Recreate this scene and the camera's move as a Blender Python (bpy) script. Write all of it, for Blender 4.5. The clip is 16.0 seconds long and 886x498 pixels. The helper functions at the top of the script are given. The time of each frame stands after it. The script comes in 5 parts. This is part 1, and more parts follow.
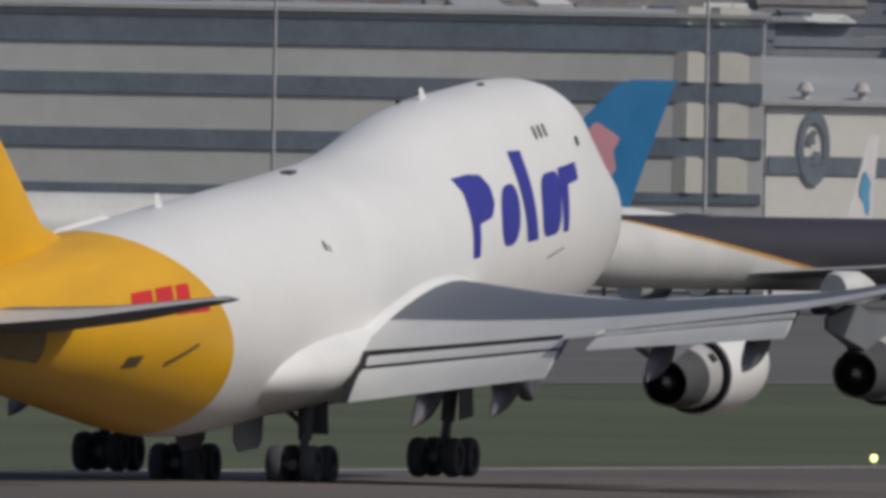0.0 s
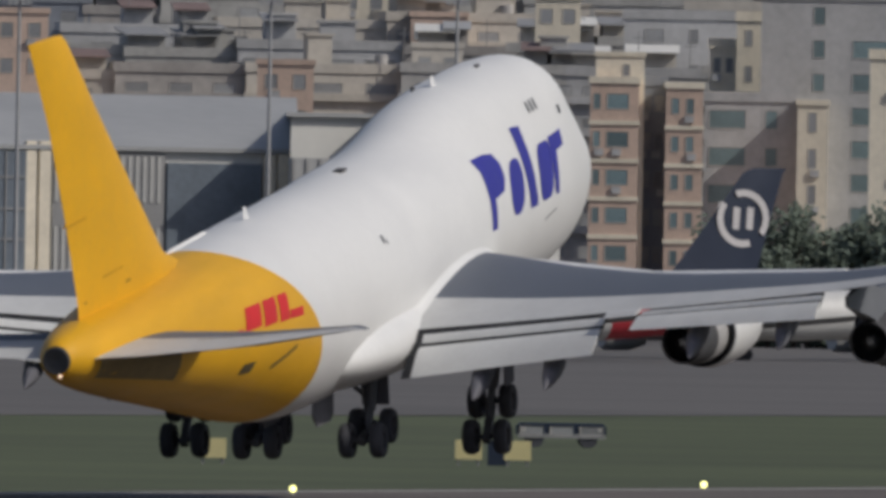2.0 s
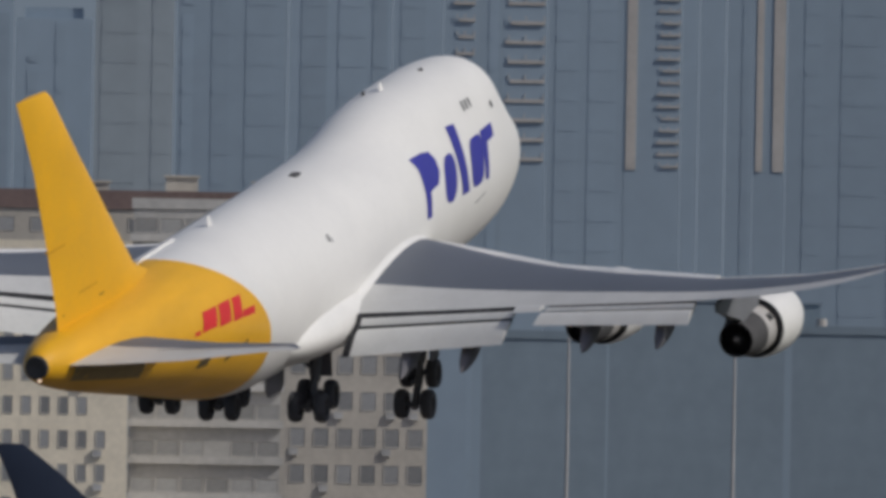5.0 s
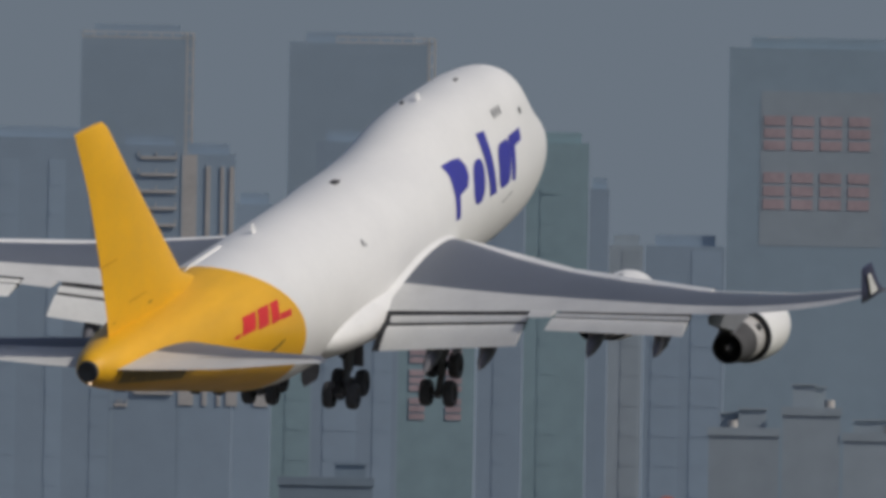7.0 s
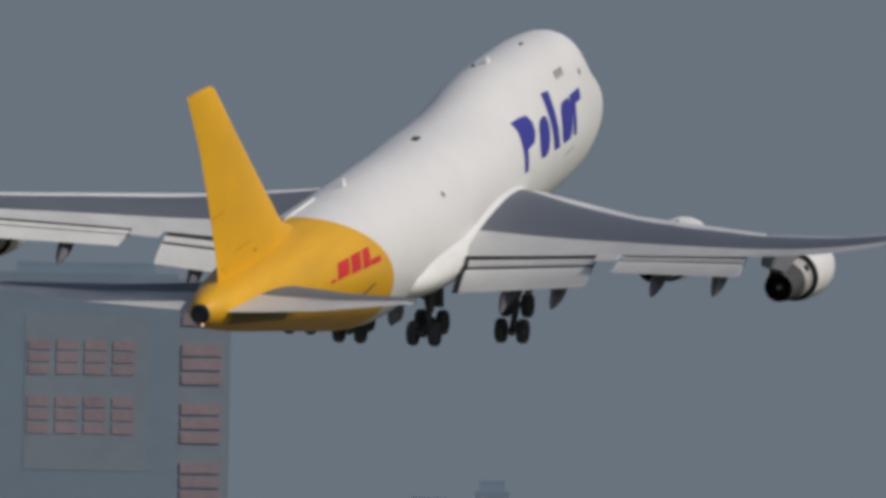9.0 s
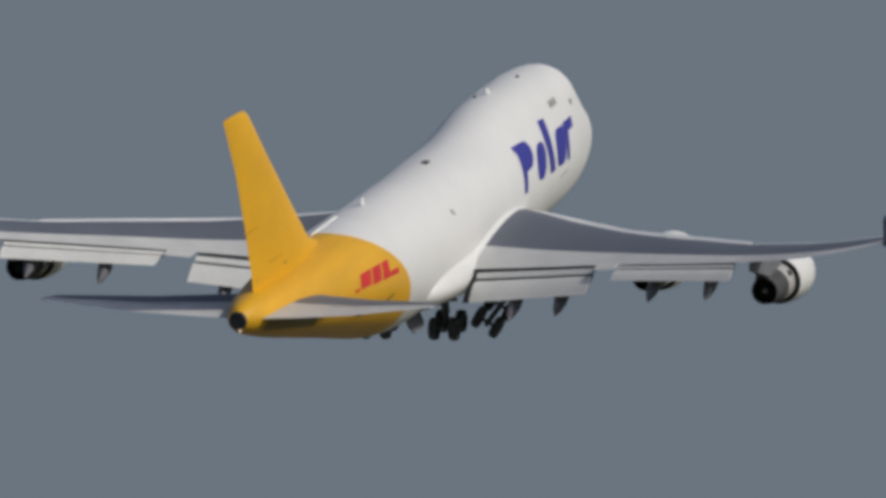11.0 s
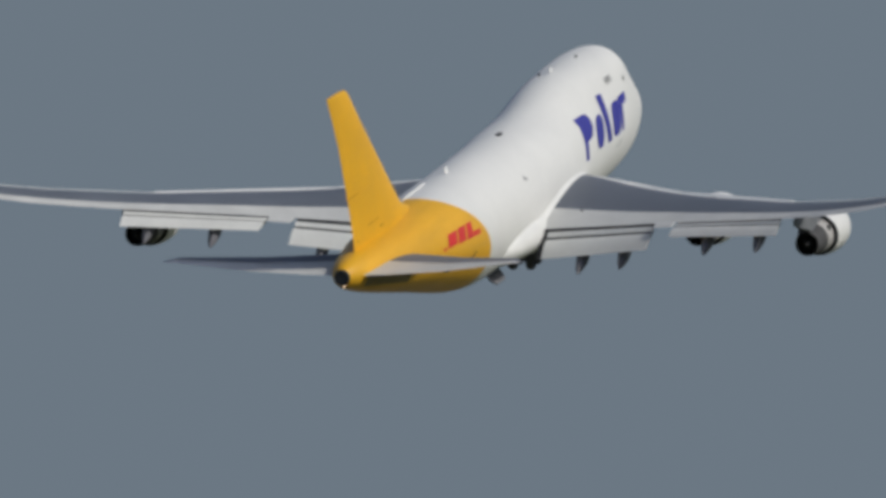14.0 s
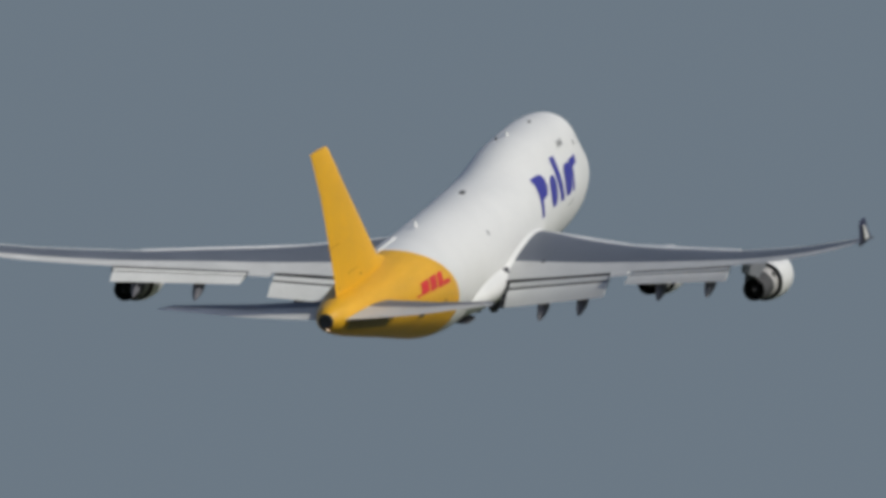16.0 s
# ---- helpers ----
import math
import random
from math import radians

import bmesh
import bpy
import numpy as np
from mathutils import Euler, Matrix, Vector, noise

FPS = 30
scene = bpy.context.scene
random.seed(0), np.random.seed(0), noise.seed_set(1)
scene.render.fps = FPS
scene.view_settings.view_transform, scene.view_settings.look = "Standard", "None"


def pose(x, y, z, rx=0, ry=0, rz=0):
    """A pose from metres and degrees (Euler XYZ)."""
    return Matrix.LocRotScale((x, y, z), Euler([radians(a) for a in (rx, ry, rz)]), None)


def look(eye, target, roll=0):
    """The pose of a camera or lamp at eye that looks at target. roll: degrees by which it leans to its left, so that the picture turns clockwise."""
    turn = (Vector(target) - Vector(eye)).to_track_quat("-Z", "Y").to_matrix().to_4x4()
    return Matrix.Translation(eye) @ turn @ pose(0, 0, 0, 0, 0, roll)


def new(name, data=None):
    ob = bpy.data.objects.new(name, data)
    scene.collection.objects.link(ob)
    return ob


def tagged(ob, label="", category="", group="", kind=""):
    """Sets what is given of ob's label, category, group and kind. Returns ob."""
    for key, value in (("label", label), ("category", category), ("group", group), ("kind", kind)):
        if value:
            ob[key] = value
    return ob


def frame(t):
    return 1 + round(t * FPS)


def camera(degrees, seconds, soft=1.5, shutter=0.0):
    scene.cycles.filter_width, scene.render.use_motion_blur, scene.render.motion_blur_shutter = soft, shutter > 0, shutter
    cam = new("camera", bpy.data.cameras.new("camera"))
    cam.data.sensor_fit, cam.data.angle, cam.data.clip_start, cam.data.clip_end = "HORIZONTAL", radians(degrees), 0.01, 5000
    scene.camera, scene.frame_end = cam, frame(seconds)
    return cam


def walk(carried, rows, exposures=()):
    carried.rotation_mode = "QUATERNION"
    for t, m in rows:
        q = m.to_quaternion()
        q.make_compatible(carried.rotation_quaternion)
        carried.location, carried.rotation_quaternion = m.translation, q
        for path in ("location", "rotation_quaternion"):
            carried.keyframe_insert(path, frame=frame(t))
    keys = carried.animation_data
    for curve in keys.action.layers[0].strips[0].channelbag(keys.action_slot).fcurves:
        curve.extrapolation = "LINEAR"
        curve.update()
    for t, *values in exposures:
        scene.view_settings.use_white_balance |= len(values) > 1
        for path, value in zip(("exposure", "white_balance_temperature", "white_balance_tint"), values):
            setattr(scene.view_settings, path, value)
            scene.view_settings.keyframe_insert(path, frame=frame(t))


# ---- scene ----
import itertools

EYE = Vector((0.0, 0.0, 9.82))
LEAN = 1.04   # the tripod leans a little to its left
cam = camera(1.2477, 16.0, soft=4.0)
# seconds, bearing to the right and elevation of the lens axis in degrees
PAN = [
    (0, -0.0000, -0.1122),
    (0.5, 0.5610, -0.0965),
    (1, 1.1029, -0.1089),
    (1.5, 1.6281, -0.0818),
    (2, 2.1080, -0.0326),
    (2.5, 2.6427, 0.0185),
    (3, 3.0796, 0.0813),
    (3.5, 3.5014, 0.0994),
    (3.7, 3.6534, 0.0979),
    (4.4, 4.2055, 0.1851),
    (5.1, 4.7127, 0.2724),
    (5.8, 5.1876, 0.3729),
    (6, 5.2696, 0.3978),
    (6.5, 5.6664, 0.5365),
    (7, 5.8900, 0.6026),
    (7.5, 6.1319, 0.6706),
    (8, 6.4542, 0.7848),
    (8.5, 6.7168, 0.8857),
    (8.7, 6.7867, 0.8922),
    (9.4, 7.1310, 1.0387),
    (10.1, 7.4673, 1.1844),
    (10.8, 7.7951, 1.3293),
    (11, 7.8727, 1.3865),
    (11.5, 8.1214, 1.5475),
    (12, 8.2608, 1.6316),
    (12.5, 8.4360, 1.7362),
    (13, 8.7125, 1.8204),
    (13.5, 8.8303, 1.8555),
    (14, 9.0512, 1.9305),
    (14.5, 9.2958, 2.0622),
    (15, 9.4765, 2.1815),
    (15.5, 9.7767, 2.2527),
    (16, 9.8655, 2.3635),
]
# seconds, x, y, z of the jet's middle, then its heading, pitch and roll in degrees
FLIGHT = [
    (0, -5.86, 1265.83, 5.01, 18.12, 5.45, -0.19),
    (0.5, 7.60, 1301.98, 5.28, 17.62, 6.48, -0.25),
    (1, 21.12, 1341.30, 5.57, 17.18, 7.38, -0.65),
    (1.5, 34.67, 1384.12, 6.17, 16.84, 7.98, -0.98),
    (2, 48.15, 1426.42, 6.95, 16.63, 8.35, -1.72),
    (2.5, 61.39, 1461.95, 7.83, 16.64, 8.76, -2.12),
    (3, 74.61, 1505.83, 8.77, 17.01, 9.14, -2.17),
    (3.5, 87.57, 1545.23, 10.01, 17.67, 9.55, -2.27),
    (3.7, 93.17, 1564.81, 10.56, 17.93, 9.64, -2.00),
    (4.4, 112.43, 1625.16, 12.96, 19.23, 10.20, -0.93),
    (5.1, 131.80, 1685.45, 16.06, 20.51, 10.77, 0.16),
    (5.8, 151.28, 1745.71, 19.77, 21.74, 11.35, 1.26),
    (6, 156.83, 1762.62, 20.93, 22.02, 11.45, 1.63),
    (6.5, 170.49, 1802.93, 23.90, 22.37, 11.83, 1.42),
    (7, 184.62, 1847.45, 27.47, 22.64, 12.08, 1.96),
    (7.5, 199.26, 1894.17, 31.29, 22.85, 12.38, 2.64),
    (8, 213.70, 1934.69, 35.23, 23.09, 12.51, 3.00),
    (8.5, 228.78, 1979.58, 39.27, 23.13, 12.62, 2.47),
    (8.7, 233.99, 1991.99, 40.95, 23.03, 12.62, 2.01),
    (9.4, 253.90, 2052.35, 47.36, 23.08, 12.64, 1.35),
    (10.1, 274.28, 2112.85, 54.07, 23.11, 12.67, 0.69),
    (10.8, 295.12, 2173.54, 61.09, 23.14, 12.69, 0.04),
    (11, 299.88, 2181.92, 62.95, 23.10, 12.76, 0.46),
    (11.5, 314.29, 2220.89, 68.05, 23.15, 12.79, 1.17),
    (12, 329.40, 2264.27, 73.32, 23.29, 12.66, 1.52),
    (12.5, 344.75, 2308.22, 78.69, 23.31, 12.75, 1.70),
    (13, 360.87, 2356.66, 84.26, 23.49, 12.88, 1.85),
    (13.5, 375.61, 2395.35, 89.62, 23.54, 13.18, 0.94),
    (14, 389.40, 2427.93, 94.84, 23.42, 13.48, -0.40),
    (14.5, 403.92, 2463.72, 100.16, 23.44, 13.61, -0.91),
    (15, 419.90, 2508.16, 105.84, 23.23, 13.65, -1.01),
    (15.5, 435.01, 2546.95, 111.41, 23.23, 13.44, -0.94),
    (16, 450.96, 2589.57, 117.15, 23.16, 13.34, -1.19),
]


def aim(bearing, elevation):
    return Matrix.Translation(EYE) @ pose(0, 0, 0, 90 + elevation, 0, -bearing) @ pose(0, 0, 0, 0, 0, LEAN)


walk(cam, [(t, aim(b, e)) for t, b, e in PAN],
     exposures=[(0, -0.01, 6330, 10), (3.7, 0.02, 6300, 10), (6, 0.03, 6350, 10), (8.7, 0.0, 6450, 10), (11, 0.04, 6400, 8.5), (16, 0.12, 6280, 6)])

# ---- sky and sun ----
SUN_FROM = Vector((0.675, -0.325, 0.645)).normalized()
world = bpy.data.worlds.new("sky")
scene.world = world
world.use_nodes = True
wn = world.node_tree.nodes
wl = world.node_tree.links
sky = wn.new("ShaderNodeTexSky")
sky.sky_type, sky.sun_disc = "NISHITA", False
sky.sun_elevation = math.asin(SUN_FROM.z)
sky.sun_rotation = math.atan2(SUN_FROM.x, SUN_FROM.y)
sky.dust_density, sky.air_density = 4.0, 1.0
haze = wn.new("ShaderNodeMixRGB")
up, lift, part_haze = wn.new("ShaderNodeTexCoord"), wn.new("ShaderNodeSeparateXYZ"), wn.new("ShaderNodeMapRange")
wl.new(up.outputs["Generated"], lift.inputs[0])
wl.new(lift.outputs["Z"], part_haze.inputs["Value"])
# a grey-blue haze layer over the horizon that thins out upwards
for socket, value in (("From Min", 0.07), ("From Max", 0.45), ("To Min", 0.985), ("To Max", 0.15)):
    part_haze.inputs[socket].default_value = value
wl.new(part_haze.outputs[0], haze.inputs["Fac"])
haze.inputs["Color2"].default_value = (1.44, 1.74, 2.10, 1)
bright = wn.new("ShaderNodeMixRGB")
bright.blend_type = "MULTIPLY"
bright.inputs["Fac"].default_value = 1.0
bright.inputs["Color2"].default_value = (0.60, 0.62, 0.70, 1)
wl.new(sky.outputs[0], bright.inputs["Color1"])
wl.new(bright.outputs[0], haze.inputs["Color1"])
wl.new(haze.outputs[0], wn["Background"].inputs["Color"])
wn["Background"].inputs["Strength"].default_value = 0.1
sun = new("sun", bpy.data.lights.new("sun", "SUN"))
sun.data.energy, sun.data.angle, sun.data.color = 2.12, radians(0.6), (1.0, 0.93, 0.82)
sun.matrix_world = look(SUN_FROM * 100, (0, 0, 0))


# ---- materials ----
def mat(name, base, rough=0.6, vary=0.12, scale=1.0, metal=0.0, bump=0.0, fine=8.0, coat=0.0, per=0.0, glow=0.0):
    """A painted or raw surface: base colour that drifts at two scales, gloss that drifts with it, and relief."""
    m = bpy.data.materials.new(name)
    m.use_nodes = True
    n, l = m.node_tree.nodes, m.node_tree.links
    b = n["Principled BSDF"]
    tc = n.new("ShaderNodeTexCoord")
    big, small = n.new("ShaderNodeTexNoise"), n.new("ShaderNodeTexNoise")
    big.inputs["Scale"].default_value, small.inputs["Scale"].default_value = scale, scale * fine
    big.inputs["Detail"].default_value = 6.0
    add = n.new("ShaderNodeMath")
    add.operation = "MULTIPLY_ADD"
    add.inputs[1].default_value = 0.45
    for k in (big, small):
        l.new(tc.outputs["Object"], k.inputs["Vector"])
    l.new(small.outputs["Fac"], add.inputs[0])
    l.new(big.outputs["Fac"], add.inputs[2])
    ramp = n.new("ShaderNodeValToRGB")
    ramp.color_ramp.elements[0].position, ramp.color_ramp.elements[1].position = 0.45, 1.0
    ramp.color_ramp.elements[0].color = (*[c * (1 - vary) for c in base], 1)
    ramp.color_ramp.elements[1].color = (*[min(1, c * (1 + vary)) for c in base], 1)
    l.new(add.outputs[0], ramp.inputs[0])
    out = ramp.outputs[0]
    if per:
        info, hsv = n.new("ShaderNodeObjectInfo"), n.new("ShaderNodeHueSaturation")
        rng = n.new("ShaderNodeMapRange")
        rng.inputs["To Min"].default_value, rng.inputs["To Max"].default_value = 1 - per, 1 + per
        l.new(info.outputs["Random"], rng.inputs["Value"])
        l.new(rng.outputs[0], hsv.inputs["Value"])
        l.new(out, hsv.inputs["Color"])
        out = hsv.outputs[0]
    l.new(out, b.inputs["Base Color"])
    rr = n.new("ShaderNodeMapRange")
    rr.inputs["To Min"].default_value, rr.inputs["To Max"].default_value = max(0.03, rough - 0.1), min(1, rough + 0.1)
    l.new(add.outputs[0], rr.inputs["Value"])
    l.new(rr.outputs[0], b.inputs["Roughness"])
    b.inputs["Metallic"].default_value, b.inputs["Coat Weight"].default_value = metal, coat
    if bump:
        bp = n.new("ShaderNodeBump")
        bp.inputs["Strength"].default_value, bp.inputs["Distance"].default_value = bump, 0.05
        l.new(small.outputs["Fac"], bp.inputs["Height"])
        l.new(bp.outputs[0], b.inputs["Normal"])
    if glow:
        b.inputs["Emission Color"].default_value = (*base, 1)
        b.inputs["Emission Strength"].default_value = glow
    return m


def livery(name, tail, body, a, bend, mid):
    """Two paints on one skin: the tail colour behind a rounded edge that bulges forward at half height."""
    m = mat(name, body, 0.42, 0.035, 0.35, coat=0.1)
    n, l = m.node_tree.nodes, m.node_tree.links
    b = n["Principled BSDF"]
    tc, sep = n.new("ShaderNodeTexCoord"), n.new("ShaderNodeSeparateXYZ")
    l.new(tc.outputs["Object"], sep.inputs[0])

    def op(kind, p, q):
        k = n.new("ShaderNodeMath")
        k.operation = kind
        for i, v in enumerate((p, q)):
            if isinstance(v, (int, float)):
                k.inputs[i].default_value = v
            else:
                l.new(v, k.inputs[i])
        return k.outputs[0]

    rise = op("SUBTRACT", sep.outputs["Z"], mid)
    edge = op("SUBTRACT", a, op("MULTIPLY", op("MULTIPLY", rise, rise), bend))
    behind = op("LESS_THAN", sep.outputs["Y"], edge)
    mix = n.new("ShaderNodeMixRGB")
    l.new(behind, mix.inputs["Fac"])
    old = b.inputs["Base Color"].links[0].from_socket
    l.new(old, mix.inputs["Color1"])
    tone, streak = n.new("ShaderNodeValToRGB"), n.new("ShaderNodeTexNoise")
    stretch = n.new("ShaderNodeMapping")
    stretch.inputs["Scale"].default_value = (1.0, 0.12, 0.5)
    streak.inputs["Scale"].default_value, streak.inputs["Detail"].default_value = 1.2, 5
    l.new(tc.outputs["Object"], stretch.inputs[0])
    l.new(stretch.outputs[0], streak.inputs["Vector"])
    tone.color_ramp.elements[0].position, tone.color_ramp.elements[1].position = 0.3, 0.7
    tone.color_ramp.elements[0].color = (*[c * 0.86 for c in tail], 1)
    tone.color_ramp.elements[1].color = (*[c * 1.06 for c in tail], 1)
    l.new(streak.outputs["Fac"], tone.inputs[0])
    l.new(tone.outputs[0], mix.inputs["Color2"])
    l.new(mix.outputs[0], b.inputs["Base Color"])
    return m


YELLOW = (0.74, 0.392, 0.006)
WHITE = (0.74, 0.74, 0.73)
M = {
    "skin": livery("white_and_yellow_paint", YELLOW, WHITE, -11.2, 0.215, -0.8),
    "yellow": mat("yellow_paint", YELLOW, 0.5, 0.08, 0.5),
    "white": mat("white_paint", WHITE, 0.4, 0.05, 0.5, coat=0.2),
    "wing_dark": mat("dark_grey_wing_paint", (0.112, 0.128, 0.16), 0.55, 0.12, 0.5),
    "wing_light": mat("light_grey_wing_paint", (0.54, 0.545, 0.54), 0.5, 0.10, 0.6),
    "flap": mat("pale_grey_flap_paint", (0.64, 0.645, 0.63), 0.5, 0.08, 0.6),
    "bare": mat("polished_aluminium_edge", (0.75, 0.76, 0.78), 0.35, 0.08, 0.8, metal=0.6),
    # near black: puts the shade of slots and recesses into the colour
    "gap": mat("near_black_recess_shade", (0.022, 0.023, 0.027), 0.85, 0.2, 1.0),
    "tailplane": mat("grey_tailplane_paint", (0.135, 0.147, 0.18), 0.65, 0.10, 0.5),
    "metal": mat("hot_section_metal", (0.42, 0.41, 0.40), 0.6, 0.2, 1.5, metal=0.15),
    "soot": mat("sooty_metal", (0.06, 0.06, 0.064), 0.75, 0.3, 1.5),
    "tyre": mat("tyre_rubber", (0.075, 0.077, 0.09), 0.85, 0.2, 2.0),
    "rim": mat("wheel_rim_alloy", (0.10, 0.10, 0.11), 0.6, 0.2, 2.0, metal=0.3),
    "strut": mat("grey_gear_steel", (0.13, 0.135, 0.15), 0.5, 0.2, 1.0, metal=0.2),
    "fairing": mat("grey_fairing_paint", (0.14, 0.14, 0.16), 0.7, 0.15, 0.8),
    "blue": mat("blue_lettering_paint", (0.035, 0.035, 0.30), 0.4, 0.08, 0.8),
    "red": mat("red_emblem_paint", (0.62, 0.02, 0.02), 0.4, 0.08, 0.8),
    "pylon": mat("mid_grey_pylon_paint", (0.16, 0.168, 0.185), 0.55, 0.12, 0.8),
    "seam": mat("dark_panel_seam", (0.10, 0.075, 0.03), 0.6, 0.2, 1.0),
    "grime": mat("grimy_yellow_seam", (0.58, 0.30, 0.009), 0.6, 0.2, 1.0),
    "stain": mat("sooty_yellow_stain", (0.40, 0.22, 0.02), 0.7, 0.3, 1.5),
    # yellow darkened to brown, for the shadow painted below the tailplane
    "tail_shadow": mat("painted_tailplane_shadow", (0.25, 0.185, 0.085), 0.7, 0.2, 1.0),
    "pane": mat("grey_cabin_glass", (0.09, 0.095, 0.10), 0.3, 0.1, 1.0),
    "dark": mat("dark_glass_black", (0.015, 0.016, 0.018), 0.25, 0.1, 1.0),
    "beacon": mat("lit_tail_lamp", (1.0, 0.72, 0.5), 0.4, 0.0, glow=0.8),
}


# ---- mesh helpers ----
def smooth(bm, on=True):
    for f in bm.faces:
        f.smooth = on


def part(name, bm, material, parent=None, label="", sharp=40):
    """Links a bmesh as one mesh object under a thing or a part; material may be one or a list."""
    me = bpy.data.meshes.new(name)
    bmesh.ops.recalc_face_normals(bm, faces=bm.faces)
    bm.to_mesh(me)
    bm.free()
    for k in material if isinstance(material, (list, tuple)) else [material]:
        me.materials.append(k)
    if sharp:
        me.set_sharp_from_angle(angle=radians(sharp))
    ob = new(name, me)
    ob.parent = parent
    if label:
        tagged(ob, label)
    return ob


def empty(name, m, label, category, group="", kind=""):
    ob = new(name)
    ob.matrix_basis = m
    return tagged(ob, label, category, group, kind)


def loft(bm, rings, caps=True, closed=True, slot=None):
    """Skins rings of equal length."""
    vs = [[bm.verts.new(p) for p in r] for r in rings]
    n = len(vs[0])
    for i in range(len(vs) - 1):
        for j in range(n if closed else n - 1):
            k = (j + 1) % n
            f = bm.faces.new((vs[i][j], vs[i][k], vs[i + 1][k], vs[i + 1][j]))
            f.smooth = True
            if slot:
                f.material_index = slot(i, j)
    if caps:
        for r in (vs[0], vs[-1]):
            try:
                bm.faces.new(r)
            except ValueError:
                pass
    return vs


def box(bm, x0, x1, y0, y1, z0, z1, turn=None):
    vs = [bm.verts.new((x, y, z)) for x, y, z in itertools.product((x0, x1), (y0, y1), (z0, z1))]
    for q in ((0, 1, 3, 2), (4, 6, 7, 5), (0, 4, 5, 1), (2, 3, 7, 6), (0, 2, 6, 4), (1, 5, 7, 3)):
        bm.faces.new([vs[i] for i in q])
    if turn:
        bmesh.ops.transform(bm, matrix=turn, verts=vs)
    return vs


def tube(bm, p, q, r0, r1=None, n=10, caps=True):
    p, q = Vector(p), Vector(q)
    r1 = r0 if r1 is None else r1
    a = (q - p).normalized()
    s = a.orthogonal().normalized()
    t = a.cross(s)
    ring = lambda c, r: [c + (s * math.cos(x) + t * math.sin(x)) * r for x in (2 * math.pi * i / n for i in range(n))]
    loft(bm, [ring(p, r0), ring(q, r1)], caps)


def turned(bm, profile, origin, n=28, close=False):
    """A body of revolution about the y axis; profile: (y, radius) pairs."""
    o = Vector(origin)
    rings = [[o + Vector((r * math.cos(a), y, r * math.sin(a))) for a in (2 * math.pi * i / n for i in range(n))] for y, r in profile]
    loft(bm, rings, caps=close)


# ---- the cargo jet ----
MID = Vector((0, -34, 5))


def glide(xs, ys, x):
    """Smooth interpolation through stations."""
    xs, ys = np.asarray(xs, float), np.asarray(ys, float)
    d = np.gradient(ys, xs)
    i = int(np.clip(np.searchsorted(xs, x) - 1, 0, len(xs) - 2))
    h = xs[i + 1] - xs[i]
    t = (x - xs[i]) / h
    t = min(max(t, 0), 1)
    return float((2 * t**3 - 3 * t**2 + 1) * ys[i] + (t**3 - 2 * t**2 + t) * h * d[i] + (-2 * t**3 + 3 * t**2) * ys[i + 1] + (t**3 - t**2) * h * d[i + 1])


# metres behind the nose: belly, crown, half width, crown of the main lobe alone
HULL = [
    (0.0, 5.15, 5.45, 0.05, 5.45), (0.4, 4.5, 6.2, 0.75, 6.2), (1.2, 3.85, 7.05, 1.35, 6.9), (2.5, 3.25, 7.8, 1.85, 7.4),
    (3.9, 2.82, 8.42, 2.18, 8.05), (4.7, 2.66, 9.22, 2.34, 8.35), (5.6, 2.5, 9.80, 2.5, 8.65), (7.0, 2.36, 10.16, 2.68, 8.9), (9.0, 2.24, 10.37, 2.86, 9.15), (13.0, 2.14, 10.45, 3.07, 9.3),
    (17.0, 2.10, 10.42, 3.19, 9.32), (20.0, 2.10, 10.2, 3.25, 9.34), (23.0, 2.10, 9.75, 3.25, 9.35), (26.0, 2.10, 9.45, 3.25, 9.35),
    (30.0, 2.10, 9.38, 3.25, 9.35), (40.0, 2.10, 9.36, 3.25, 9.36), (43.0, 2.22, 9.36, 3.25, 9.36), (46.0, 2.60, 9.36, 3.24, 9.36), (50.0, 3.38, 9.36, 3.15, 9.36), (54.0, 4.22, 9.34, 2.93, 9.34),
    (58.0, 5.02, 9.28, 2.55, 9.28), (62.0, 5.83, 9.18, 2.0, 9.18), (65.0, 6.48, 9.05, 1.50, 9.05), (67.0, 6.98, 8.92, 1.05, 8.92),
    (68.3, 7.38, 8.75, 0.68, 8.75), (68.7, 7.55, 8.6, 0.5, 8.6)]
HS = [h[0] for h in HULL]


def hull(s):
    return [glide(HS, [h[k] for h in HULL], s) for k in (1, 2, 3, 4)]


def half_width(s, z):
    b, t, w, m = hull(s)
    zc, hh = (b + m) / 2, (m - b) / 2
    a = max(0.0, 1 - ((z - zc) / hh) ** 2)
    xl = w * a ** 0.5
    ru = min(2.35, max(0.05, (t - b) * 0.36))
    zu = t - ru
    c = max(0.0, 1 - ((z - zu) / ru) ** 2) if t > m + 0.02 else 0.0
    xu = min(ru, w * 0.8) * c ** 0.5
    return (xl ** 7 + xu ** 7) ** (1 / 7)


def on_hull(v, z, out=0.012):
    """The starboard skin at v metres (negative: behind the nose) and height z."""
    return Vector((half_width(-v, z) + out, v, z)) - MID


def rel(p):
    return Vector(p) - MID


